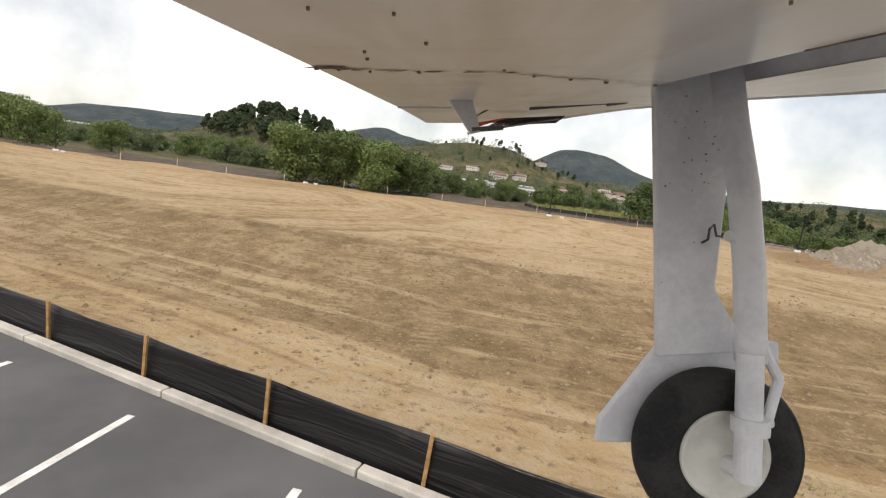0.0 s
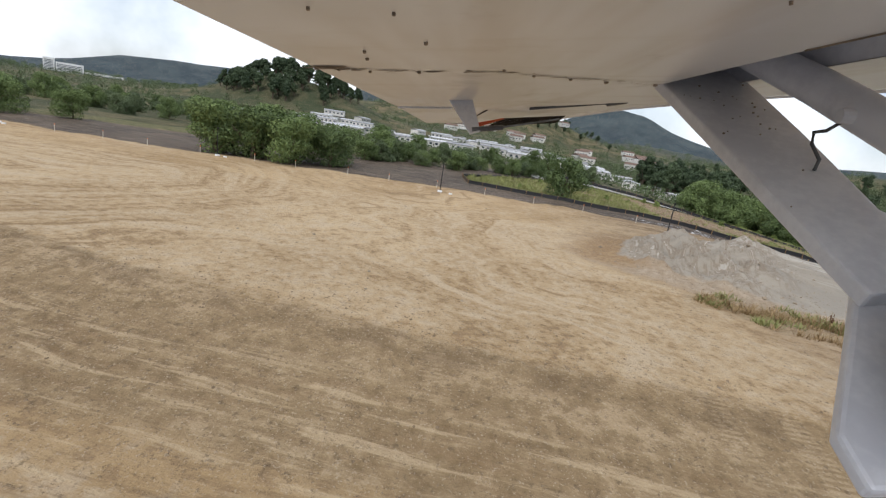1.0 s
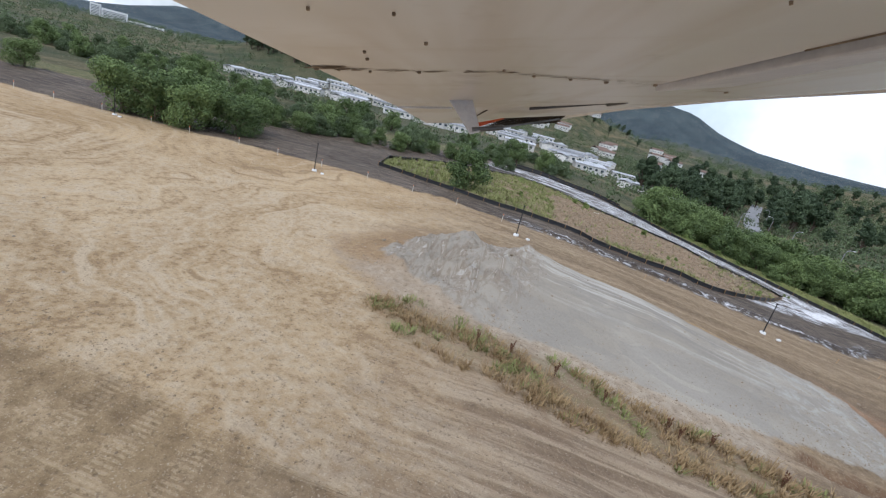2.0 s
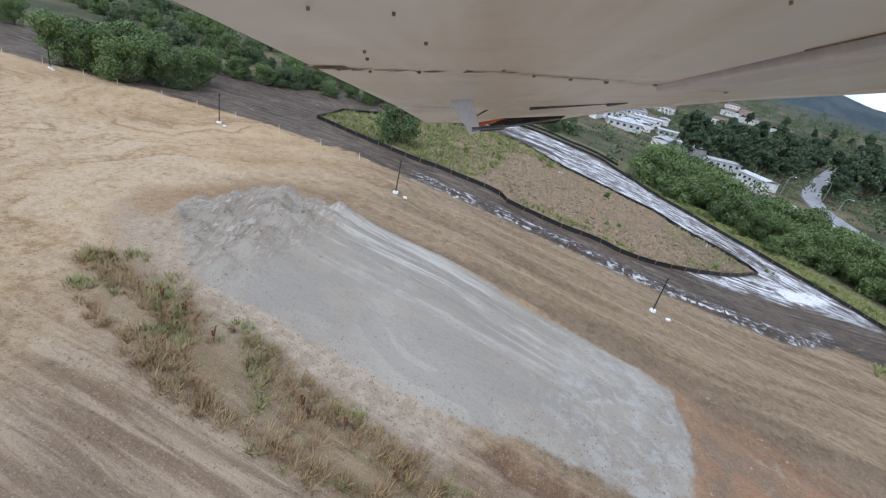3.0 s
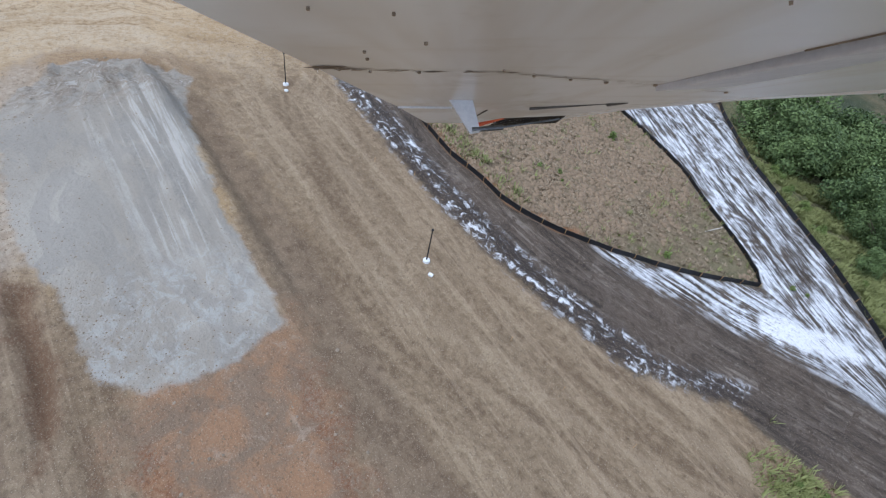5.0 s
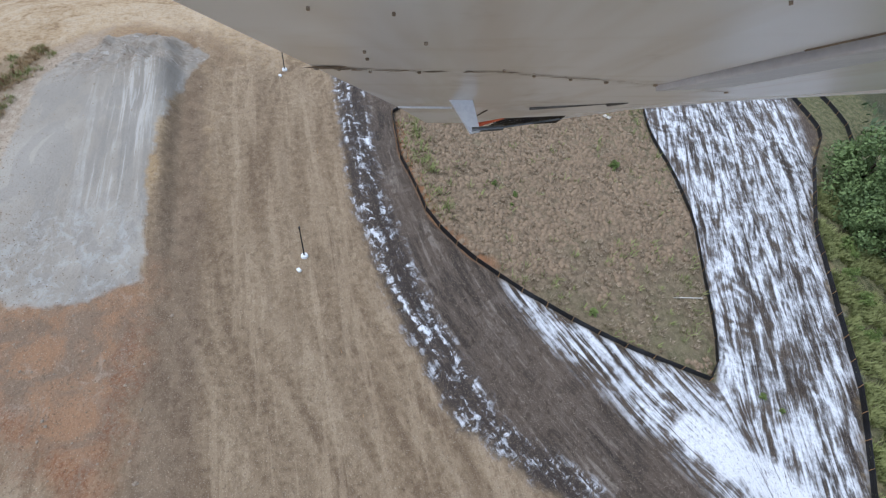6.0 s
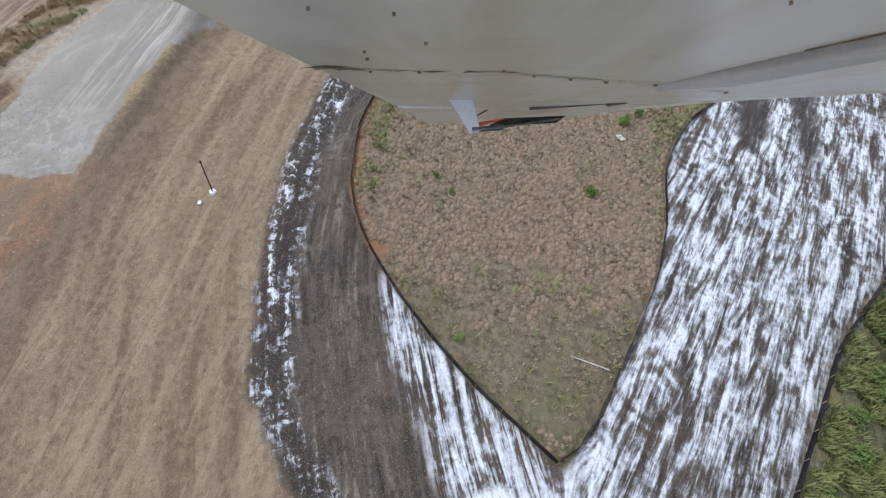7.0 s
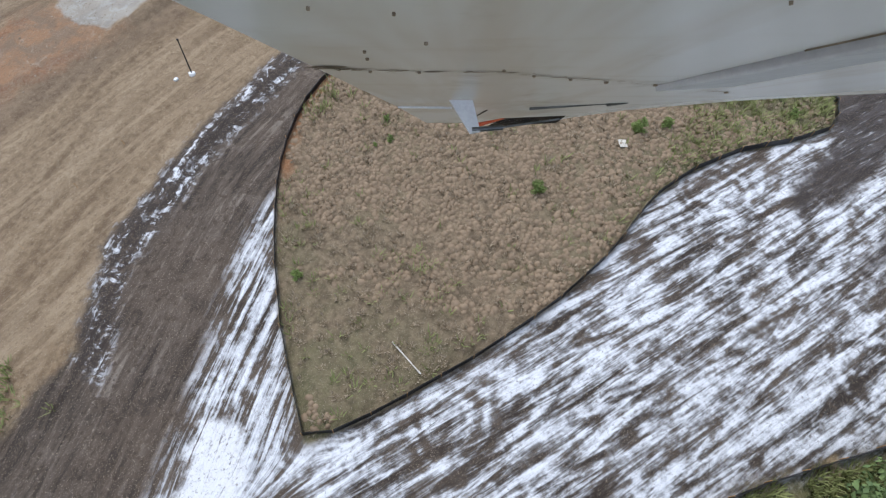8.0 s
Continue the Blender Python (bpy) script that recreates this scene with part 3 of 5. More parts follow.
def build_ground():
    xs, ys = stretch(-45, 132, 0.4, 4200), stretch(-2, 138, 0.4, 4200)
    gx, gy = np.meshgrid(xs, ys)
    x, y = gx.ravel(), gy.ravel()
    z = ground_height(x, y)
    nx, ny = len(xs), len(ys)
    i = np.arange(nx * ny).reshape(ny, nx)
    faces = np.stack([i[:-1, :-1], i[:-1, 1:], i[1:, 1:], i[1:, :-1]], -1).reshape(-1, 4)
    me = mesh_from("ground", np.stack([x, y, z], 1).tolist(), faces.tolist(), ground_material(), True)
    lip, base = along(LIP, x), along(BASE, x)
    meadow = inside_distance(MEADOW, x, y)
    mud = inside_distance(MUD, x, y)
    smooth_edge = np.mean([along(MUD_EDGE, x + d) for d in np.linspace(-14, 14, 15)], axis=0)
    upper = smooth((y - np.interp(x, [20, 60, 97, 130], [84, 86, 89, 84])) / 5 + 0.5)
    bend = smooth((60 - x) / 20) * smooth((x + 8) / 26)
    zones = {
        # second strip of bank: shaded north flank of the heap, painted brown
        "bank": np.maximum(np.minimum(lip - y, y - base + 0.5), np.minimum(np.minimum(y - 42.6, 46.2 - y), np.minimum(x - 46, 90 - x))),
        "lower": np.minimum(lip - y - 3.0, 42 - x),
        "plateau": np.minimum(np.minimum(y - lip, 46 - y), 62 - x), "lip_shade": np.minimum(np.minimum(lip - y + 0.1, y - lip + 1.3), 46 - x),
        "haul": np.maximum(np.minimum(np.minimum(y - 44, 66 - y), (x - 40) / 2.5), np.minimum(x - 68, 74 - y)),
        "country": np.maximum(np.where(y > along(MUD_EDGE, x), -mud, -9), np.maximum((np.abs(x - 35) - 120), y - 150) * 0.2),
        "verge": np.where(y > 78, np.minimum(-mud, 14 + mud), -9),
        "worn": np.minimum(np.minimum((x - 45) / 2.5, 29.5 - y), 96 - x), "collar": np.minimum(np.minimum(inside_distance(PAD, x, y) + 4.0, 47 - x), y - 27),
        "scarp": np.minimum(np.minimum(y - 43.2 - 0.03 * (60 - x), 46.6 - y), np.minimum(x - 48, 97 - x)),
        "wet": np.maximum(inside_distance(WET, x, y), inside_distance(WET_TRACK, x, y)), "lime_heap": inside_distance(LIME_HEAP, x, y),
        "turn": np.min([np.hypot(x - a, y - b) + 0.35 * waves(x, y, 15, 4) for a, b in ((62.5, 104.0), (90.5, 95.6), (72, 118.6))], axis=0),
        "salt": 6.5 - np.hypot((x - 76.5) * 0.9, y - 36), "red_rim": np.minimum(1.6 - inside_distance(ORANGE, x, y), x - 82),
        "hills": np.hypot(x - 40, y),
        "mud": mud,
        "white": inside_distance(WHITE_STRIP, x, y),
        "white_lip": inside_distance(WHITE_EDGE, x, y),
        "white_edge": np.minimum(np.minimum(y - along(MUD_EDGE, x), along(MUD_EDGE, x) + 3.2 - y), np.minimum(x - 46, 102 - x)),
        "flow": (0.44 * x + 0.90 * y - 103) * upper + np.maximum(y - smooth_edge, -2) * (1 - upper), "run": x - 0.5 * y,
        "meadow": meadow,
        "lane": np.where(y < lip, (y - base) * 0.9, (inside_distance(PAD, x, y) + 2.5 * waves(x, y, 16, 18)) * bend + np.where(y < 37, y - 28, smooth_edge - y - 18) * (1 - bend)),
        "crest": np.minimum(np.minimum(y - 36.5, 43.4 - y), np.minimum(x - 46, 70 - x)),
        "rough": 7.5 - np.hypot(x - 43, (y - 38.5) * 0.85),
        "meadow_red": np.minimum(0.9 - meadow, np.minimum(x - 60, 82 - x)) + np.where(y > 80, -30, 0),
        "meadow_green": np.maximum(np.maximum(54 - x, np.minimum(y - 99, 70 - x)), (x - 93) * 0.35),
        "orange": inside_distance(ORANGE, x, y), "pad": inside_distance(PAD, x, y), "cut": inside_distance(SHADED_CUT, x, y),
        "apron": np.minimum(np.minimum(inside_distance(PAD, x, y) + 3.5, 34 - y + (x - 44) * 0.05), 66 - x), "weeds": inside_distance(WEEDS, x, y),
    }
    for name, values in zones.items():
        me.attributes.new(name, "FLOAT", "POINT").data.foreach_set("value", np.clip(values, -1e4, 1e4).astype(np.float32))
    return tagged(new("ground", me), "bare tan graded earth with wheel tracks, mud and scrub", "ground", kind="structure")


ground = build_ground()


def height(x, y):
    return float(ground_height(np.array([x]), np.array([y]))[0])


# ---------------------------------------------------------------- small builders
def part(name, bm, material, parent, label=""):
    me = bpy.data.meshes.new(name)
    bm.to_mesh(me)
    bm.free()
    me.materials.append(material)
    ob = new(name, me)
    ob.parent = parent
    return tagged(ob, label)


def raw_part(name, verts, faces, material, parent, label="", shade=False):
    ob = new(name, mesh_from(name, verts, faces, material, shade))
    ob.parent = parent
    return tagged(ob, label)


def box(bm, size, m=None, bevel=0.0):
    r = bmesh.ops.create_cube(bm, size=1.0)
    bmesh.ops.scale(bm, vec=size, verts=r["verts"])
    if bevel:
        edges = list({e for v in r["verts"] for e in v.link_edges})
        r2 = bmesh.ops.bevel(bm, geom=edges, offset=bevel, segments=2, affect="EDGES", profile=0.5)
        vs = list({v for f in r2["faces"] for v in f.verts} | {v for v in r["verts"] if v.is_valid})
    else:
        vs = r["verts"]
    if m is not None:
        bmesh.ops.transform(bm, matrix=m, verts=vs)
    return vs


def sweep(bm, pts, radius, seg=18):
    """A round bar bent along points."""
    pts, rings = [Vector(p) for p in pts], []
    for k, p in enumerate(pts):
        d = (pts[min(k + 1, len(pts) - 1)] - pts[max(k - 1, 0)]).normalized()
        u = d.cross(Vector((0, 0, 1)) if abs(d.z) < 0.9 else Vector((1, 0, 0))).normalized()
        v = d.cross(u)
        rings.append([bm.verts.new(p + radius * (math.cos(6.28319 * i / seg) * u + math.sin(6.28319 * i / seg) * v)) for i in range(seg)])
    for a, b in zip(rings, rings[1:]):
        for i in range(seg):
            f = bm.faces.new((a[i], a[(i + 1) % seg], b[(i + 1) % seg], b[i]))
            f.smooth = True
    bm.faces.new(rings[0][::-1])
    bm.faces.new(rings[-1])


def tube(bm, a, b, ra, rb=None, seg=12):
    a, b = Vector(a), Vector(b)
    m = Matrix.Translation((a + b) / 2) @ (b - a).to_track_quat("Z", "Y").to_matrix().to_4x4()
    bmesh.ops.create_cone(bm, cap_ends=True, segments=seg, radius1=ra, radius2=ra if rb is None else rb, depth=(b - a).length, matrix=m)


def empty(name, label, category, m=None, group="", kind=""):
    ob = new(name)
    ob.empty_display_size = 0.1
    if m is not None:
        ob.matrix_basis = m
    return tagged(ob, label, category, group, kind)


# ---------------------------------------------------------------- car park, kerb and its silt fence
def kerb_point(s, off=0.0):
    """A point s metres along the kerb line, off metres beyond it."""
    d = Vector((1, KERB_SLOPE, 0)).normalized()
    n = Vector((-d.y, d.x, 0))
    return Vector((0, KERB_Y, 0)) + d * s + n * off


def build_lot():
    a, b, c, d = kerb_point(-90), kerb_point(90), kerb_point(90, -60), kerb_point(-90, -60)
    verts = [(*p.xy, LOT_Z) for p in (a, b, c, d)] + [(*p.xy, LOT_Z - 0.25) for p in (a, b, c, d)]
    faces = [(0, 3, 2, 1), (4, 5, 6, 7), (0, 1, 5, 4), (1, 2, 6, 5), (2, 3, 7, 6), (3, 0, 4, 7)]
    lot = tagged(new("pavement", mesh_from("pavement", verts, faces, M_ASPHALT)), "grey asphalt car park with white bay lines", "pavement", kind="structure")
    bm = bmesh.new()
    box(bm, (0.10, 5.4, 0.006))
    line_mesh = bpy.data.meshes.new("bay_line")
    bm.to_mesh(line_mesh)
    bm.free()
    line_mesh.materials.append(M_LINE)
    turn = math.atan2(KERB_SLOPE, 1)
    for k in range(-5, 8):
        p = kerb_point(5.63 + 2.48 * k, -0.46)
        ob = new("bay_line", line_mesh)
        ob.matrix_basis = Matrix.Translation((p.x, p.y, LOT_Z + 0.004)) @ Matrix.Rotation(turn + 0.20, 4, "Z") @ Matrix.Translation((0, -2.7, 0))
        ob.parent = lot
    kerb = empty("kerb", "pale concrete kerb along the asphalt", "kerb", kind="structure")
    bm = bmesh.new()
    box(bm, (2.98, 0.15, 0.32), None, 0.02)
    kerb_mesh = bpy.data.meshes.new("kerb_stone")
    bm.to_mesh(kerb_mesh)
    bm.free()
    kerb_mesh.materials.append(M_KERB)
    for k in range(-12, 13):
        p = kerb_point(3 * k + 1, 0.08)
        ob = new("kerb_stone", kerb_mesh)
        ob.matrix_basis = Matrix.Translation((p.x, p.y, LOT_Z - 0.07)) @ Matrix.Rotation(turn, 4, "Z")
        ob.parent = kerb


build_lot()


def silt_fence(points, tall, gap, label, seed, posts=True, lean=0.06, on_kerb=False):
    """Black fabric on wooden stakes along a line: each panel and each stake its own part."""
    rng = random.Random(seed)
    fence = empty("silt_fence", label, "fence")
    pts = [Vector(p) for p in points]
    walk_pts, left = [pts[0]], gap
    for a, b in zip(pts, pts[1:]):
        d, at = (b - a).length, 0.0
        while d - at > left:
            at += left
            left = gap
            walk_pts.append(a.lerp(b, at / d))
        left -= d - at
    walk_pts.append(pts[-1])
    bm = bmesh.new()
    box(bm, (0.045, 0.045, tall + 0.22), None, 0.006)
    stake = bpy.data.meshes.new("stake")
    bm.to_mesh(stake)
    bm.free()
    stake.materials.append(M_STAKE)
    bases = []
    for p in walk_pts:
        z = LOT_Z + 0.0 if on_kerb else height(p.x, p.y)
        bases.append(Vector((p.x, p.y, z)))
    for a, b in zip(bases, bases[1:]):
        d = b - a
        if d.length < 0.05:
            continue
        n = Vector((-d.y, d.x, 0)).normalized()
        cols, rows, th = 8, 4, 0.012
        verts, faces = [], []
        for side in (0, 1):
            for j in range(rows + 1):
                for i in range(cols + 1):
                    u, v = i / cols, j / rows
                    sag = -0.05 * math.sin(math.pi * u) * v * (0.6 + 0.8 * rng.random() * (side == 0))
                    belly = 0.05 * math.sin(math.pi * u) * math.sin(math.pi * v) + rng.uniform(-0.008, 0.008)
                    p = a.lerp(b, u) + n * (belly + side * th + lean * v)
                    verts.append((p.x, p.y, p.z + v * tall + sag - 0.03))
        k = (rows + 1) * (cols + 1)
        for j in range(rows):
            for i in range(cols):
                q = j * (cols + 1) + i
                faces.append((q, q + 1, q + cols + 2, q + cols + 1))
                faces.append((k + q, k + q + cols + 1, k + q + cols + 2, k + q + 1))
        for i in range(cols):
            q = rows * (cols + 1) + i
            faces.append((q, q + 1, k + q + 1, k + q))
        raw_part("fabric_panel", verts, faces, M_FABRIC, fence, shade=True)
    if posts:
        for p in bases:
            ob = new("stake", stake)
            ob.matrix_basis = Matrix.Translation((p.x, p.y, p.z + tall / 2 - 0.06)) @ Matrix.Rotation(rng.uniform(-0.06, 0.06), 4, "Y") @ Matrix.Translation((0, -0.035, 0))
            ob.parent = fence
    return fence


silt_fence([kerb_point(s, 0.22) for s in np.linspace(-35.93, 37, 9)], 0.62, 2.15, "black silt fence on wooden stakes along the kerb", 1, on_kerb=True)
silt_fence([(x, y, 0) for x, y in MEADOW[:1] + MEADOW[1:] + MEADOW[:1]], 0.65, 2.6, "black silt fence round the standing meadow", 2)
silt_fence([(x, y, 0) for x, y in FENCE_LINE_2], 0.65, 2.6, "black silt fence along the green verge", 3)
silt_fence([(30, 143.5, 0), (44, 140.6, 0), (58, 136.6, 0), (68, 133.8, 0), (73, 130.6, 0)], 0.65, 2.6, "black silt fence beyond the strip of green verge", 4)


def ribbon(name, points, wide, lift, material, label, category):
    """A strip of road laid over the ground."""
    pts = [Vector((x, y, 0)) for x, y in points]
    line = []
    for k in range(len(pts) - 1):
        a, b, c, d = pts[max(k - 1, 0)], pts[k], pts[k + 1], pts[min(k + 2, len(pts) - 1)]
        for i in range(10):
            t = i / 10
            line.append(0.5 * (2 * b + (c - a) * t + (2 * a - 5 * b + 4 * c - d) * t * t + (3 * b - a - 3 * c + d) * t ** 3))
    line.append(pts[-1])
    verts, faces = [], []
    for k, p in enumerate(line):
        d = (line[min(k + 1, len(line) - 1)] - line[max(k - 1, 0)]).normalized()
        n = Vector((-d.y, d.x, 0))
        for off, drop in ((-wide / 2 - 0.3, -1.2), (-wide / 2, 0), (wide / 2, 0), (wide / 2 + 0.3, -1.2)):
            q = p + n * off
            verts.append((q.x, q.y, height(p.x, p.y) + lift + drop))
    for k in range(len(line) - 1):
        for i in range(3):
            q = k * 4 + i
            faces.append((q, q + 1, q + 5, q + 4))
    return tagged(new(name, mesh_from(name, verts, faces, material)), label, category, kind="structure")


ribbon("road", [(196, 335), (168, 272), (150, 226), (143, 196), (142, 168), (145, 145), (156, 112)], 6.5, 0.5, M_ROADGREY, "grey road curving along the valley", "road")
ribbon("channel_wall", [(98, 246), (115, 210), (130, 178), (137, 153), (148, 122)], 1.8, 1.3, M_KERB, "long pale concrete wall beside the road", "wall")


# ---------------------------------------------------------------- plants
def leaf_cloud(rng, centres, count, size, squash=0.8):
    """Small leaf quads scattered over lumpy clumps: centres are (x, y, z, radius)."""
    c = np.array(centres, float)
    w = c[:, 3] ** 2
    pick = rng.choice(len(c), count, p=w / w.sum())
    d = rng.normal(size=(count, 3))
    d /= np.linalg.norm(d, axis=1, keepdims=True)
    r = c[pick, 3] * (0.55 + 0.5 * rng.rand(count) ** 0.6)
    p = c[pick, :3] + d * r[:, None] * np.array([1, 1, squash])
    n = d + rng.normal(size=(count, 3)) * 0.6
    n /= np.linalg.norm(n, axis=1, keepdims=True)
    u = np.cross(n, rng.normal(size=(count, 3)))
    u /= np.linalg.norm(u, axis=1, keepdims=True)
    v = np.cross(n, u)
    s = size * (0.6 + 0.8 * rng.rand(count))[:, None]
    quad = np.stack([p - u * s, p + v * s * 0.55, p + u * s, p - v * s * 0.55], 1).reshape(-1, 3)
    return quad, np.arange(count * 4).reshape(-1, 4)


def make_tree(name, seed, tall, wide, leaves, size, material, label, category="tree", trunk_part=0.35):
    rng = np.random.RandomState(seed)
    tree = empty(name, label, category)
    bm = bmesh.new()
    tube(bm, (0, 0, -0.3), (0.1, 0, tall * 0.5), tall * 0.035, tall * 0.018, 8)
    for k in range(7):
        a = k * 2.4 + rng.rand()
        z = tall * (trunk_part * 0.5 + 0.35 * rng.rand())
        tube(bm, (0.05, 0, z * 0.7), (math.cos(a) * wide * 0.33, math.sin(a) * wide * 0.33, z + tall * 0.22), tall * 0.014, tall * 0.004, 6)
    part("trunk", bm, M_BARK, tree)
    cs = []
    for k in range(26):
        a, h = rng.rand() * 6.283, rng.rand()
        z = tall * (trunk_part + (1 - trunk_part) * h * 0.86)
        r = wide * 0.5 * (1 - 0.75 * abs(h - 0.35)) * rng.rand() ** 0.5 * 0.85
        cs.append((math.cos(a) * r, math.sin(a) * r, z, wide * (0.10 + 0.13 * rng.rand())))
    v, f = leaf_cloud(rng, cs, leaves, size)
    v[:, 2] = np.maximum(v[:, 2], 0.02)
    raw_part("crown", v.tolist(), f.tolist(), material, tree)
    return tree


TREE_A = make_tree("broadleaf_tree", 11, 8.0, 9.5, 9000, 0.17, M_LEAF, "dense green broadleaf tree at the edge of the earthworks", trunk_part=0.10)
TREE_B = make_tree("broadleaf_tree", 12, 5.5, 6.0, 6000, 0.14, M_LEAF, "rounded green tree with low branches", trunk_part=0.10)
TREE_C = make_tree("willow_scrub", 13, 4.5, 6.5, 5500, 0.14, M_LEAF_OLIVE, "olive-green willow scrub beyond the mud", "shrub", trunk_part=0.04)
BUSH = make_tree("bush", 14, 1.6, 1.9, 1500, 0.09, M_LEAF_BRIGHT, "low green bush on bare ground", "bush", trunk_part=0.03)
EUCALYPT = make_tree("eucalyptus_tree", 15, 13.0, 8.0, 4500, 0.36, M_LEAF_DARK, "tall dark eucalyptus on the hillside", trunk_part=0.35)


def plant(proto, x, y, scale=1.0, turn=0.0, lift=0.0):
    m = Matrix.Translation((x, y, height(x, y) + lift)) @ Matrix.Rotation(turn, 4, "Z") @ Matrix.Scale(scale, 4)
    return copy_thing(proto, m)


def move(proto, x, y, scale=1.0, turn=0.0):
    proto.matrix_basis = Matrix.Translation((x, y, height(x, y))) @ Matrix.Rotation(turn, 4, "Z") @ Matrix.Scale(scale, 4)


def build_trees():
    rng = random.Random(5)
    move(TREE_A, -14.5, 61.5, 1.0)
    for x, y, s, r in [(-9, 62, 0.95, 1.2), (-4, 63.5, 0.9, 2.5), (-11, 67.5, 1.05, 3.1), (-5.5, 69, 1.0, 4.0), (0.5, 68, 0.8, 5.0), (-16, 67, 0.9, 0.2), (-1, 75, 0.85, 0.9),
                       (-58, 68, 0.85, 5.0), (-65, 73, 0.95, 0.6), (-73, 76, 1.0, 1.6), (-52, 76, 0.7, 2.2)]:
        plant(TREE_A, x, y, s, r)
    # belt along the far side of the mud
    for k in range(26):
        u = k / 25
        x, y = -12 + 52 * u + rng.uniform(-1.5, 1.5), 84 + 36 * u + rng.uniform(-2, 6)
        plant((TREE_B, TREE_C, TREE_A)[k % 3], x, y, rng.uniform(0.6, 0.95) * (0.62 if k % 3 == 2 else 1.0), rng.uniform(0, 6))
    move(TREE_B, 37.8, 75.5, 1.2)
    # trees beyond the verge
    for x, y, s, r in [(79, 123, 1.35, 0.5), (83, 120.5, 1.25, 2.0), (82, 127, 1.5, 2.7), (103, 107, 0.55, 1.8), (87, 118, 1.0, 4.0)]:
        plant(TREE_B, x, y, s, r)
    for k in range(84):
        u = k / 83
        x = 84 + 52 * u + rng.uniform(-2, 2)
        y = np.interp(x, [84, 92, 101, 108, 115, 123, 140], [119.5, 115.5, 112.5, 109.5, 106, 103, 99]) + rng.uniform(0, 28) * (0.6 + 0.4 * u)
        plant(TREE_B if k % 3 else TREE_A, x, float(y), rng.uniform(0.9, 1.45) * (1.0 if k % 3 else 0.7), rng.uniform(0, 6))
    move(TREE_C, 6, 112, 1.0)
    for k in range(120):
        x = rng.uniform(-150, 60)
        y = 92 - 0.25 * min(x, 0) + max(x - 5, 0) * 0.8 + rng.uniform(2, 60)
        if x > 20 and y < 140:
            continue
        plant(TREE_C if rng.random() < 0.7 else TREE_B, x, y, rng.uniform(0.6, 1.2), rng.uniform(0, 6))
    move(BUSH, 71.4, 91.6, 0.75)
    for x, y, s in [(88.6, 80.3, 0.7), (73.8, 77.8, 0.55), (72, 76, 0.5), (75, 77, 0.35), (60, 96, 1.1), (58, 98, 0.9), (109.5, 68.3, 0.6), (90, 112, 1.2), (93, 111, 1.3), (96.5, 108.6, 1.1), (86.5, 114.6, 1.3),
                    (88, 114.5, 1.0), (97, 108.5, 0.7), (31, 80, 0.8), (46, 105, 0.9), (49, 107.5, 0.8), (99, 92.4, 0.5), (100.5, 93.5, 0.4), (108.6, 70, 0.5), (110.4, 71.2, 0.55), (86, 118, 0.9),
                    (95.5, 108, 0.6), (104, 104, 0.7), (47, 84, 0.8), (52, 88, 0.7), (40, 92, 0.9), (36, 98, 1.0)]:
        plant(BUSH, x, y, s, x)
    move(EUCALYPT, -150, 372, 1.0)
    for k in range(95):
        a, d = rng.uniform(0, 6.28), rng.random() ** 0.5
        plant(EUCALYPT, -160 + 62 * d * math.cos(a), 388 + 42 * d * math.sin(a), rng.uniform(0.7, 1.25), a)
    for k in range(110):
        plant(EUCALYPT, rng.uniform(150, 380), rng.uniform(200, 480), rng.uniform(0.5, 1.1), k)
    # dark stand on the slope behind the valley road
    for k in range(70):
        y = rng.uniform(228, 345)
        x = 108 + (y - 228) * 0.42 + rng.uniform(-16, 70)
        if abs(x - np.interp(y, [112, 145, 196, 226, 272, 335], [156, 145, 143, 150, 168, 196])) > 8:
            plant(EUCALYPT, x, y, rng.uniform(0.85, 1.45), k)
    for k in range(25):
        plant(EUCALYPT, rng.uniform(-60, 160), rng.uniform(560, 700), rng.uniform(0.5, 0.9), k)


build_trees()


def far_woods():
    """Clumps of far trees over the country, one mesh of stuff."""
    rng = np.random.RandomState(21)
    centres = []
    for k in range(5200):
        d, a = 140 + 760 * rng.rand() ** 0.8, rng.uniform(-1.2, 1.1)
        x, y = 30 + d * math.sin(a), d * math.cos(a)
        if y < 132 or (y < 175 and x > 80):
            continue
        if 228 < y < 350 and -120 < x < 110 and rng.rand() < 0.45:
            continue
        s = rng.uniform(1.0, 3.2) * (0.75 + d / 900)
        centres.append((x, y, 0, s))
    for k in range(2600):
        x, y = rng.uniform(95, 360), rng.uniform(165, 470)
        if abs(x - np.interp(y, [112, 145, 196, 226, 272, 335], [156, 145, 143, 150, 168, 196])) < 7 or abs(x - np.interp(y, [122, 153, 178, 210, 246], [148, 137, 130, 115, 98])) < 5:
            continue
        centres.append((x, y, 0, rng.uniform(1.2, 3.6)))
    c = np.array(centres)
    # a cleared strip of yards behind the valley wall
    off = (c[:, 0] - 98) * 0.90 + (c[:, 1] - 246) * 0.43
    c = c[~((off > -2) & (off < 15) & (c[:, 1] > 180) & (c[:, 1] < 262) & (c[:, 0] < 146))]
    c[:, 2] = ground_height(c[:, 0], c[:, 1]) + c[:, 3] * 0.6
    v, f = leaf_cloud(rng, c, 330000, 0.48, 0.9)
    tagged(new("far_woods", mesh_from("far_woods", v.tolist(), f.tolist(), M_LEAF_OLIVE)), "scattered dark trees and scrub over the hills", "woods", kind="stuff")


far_woods()


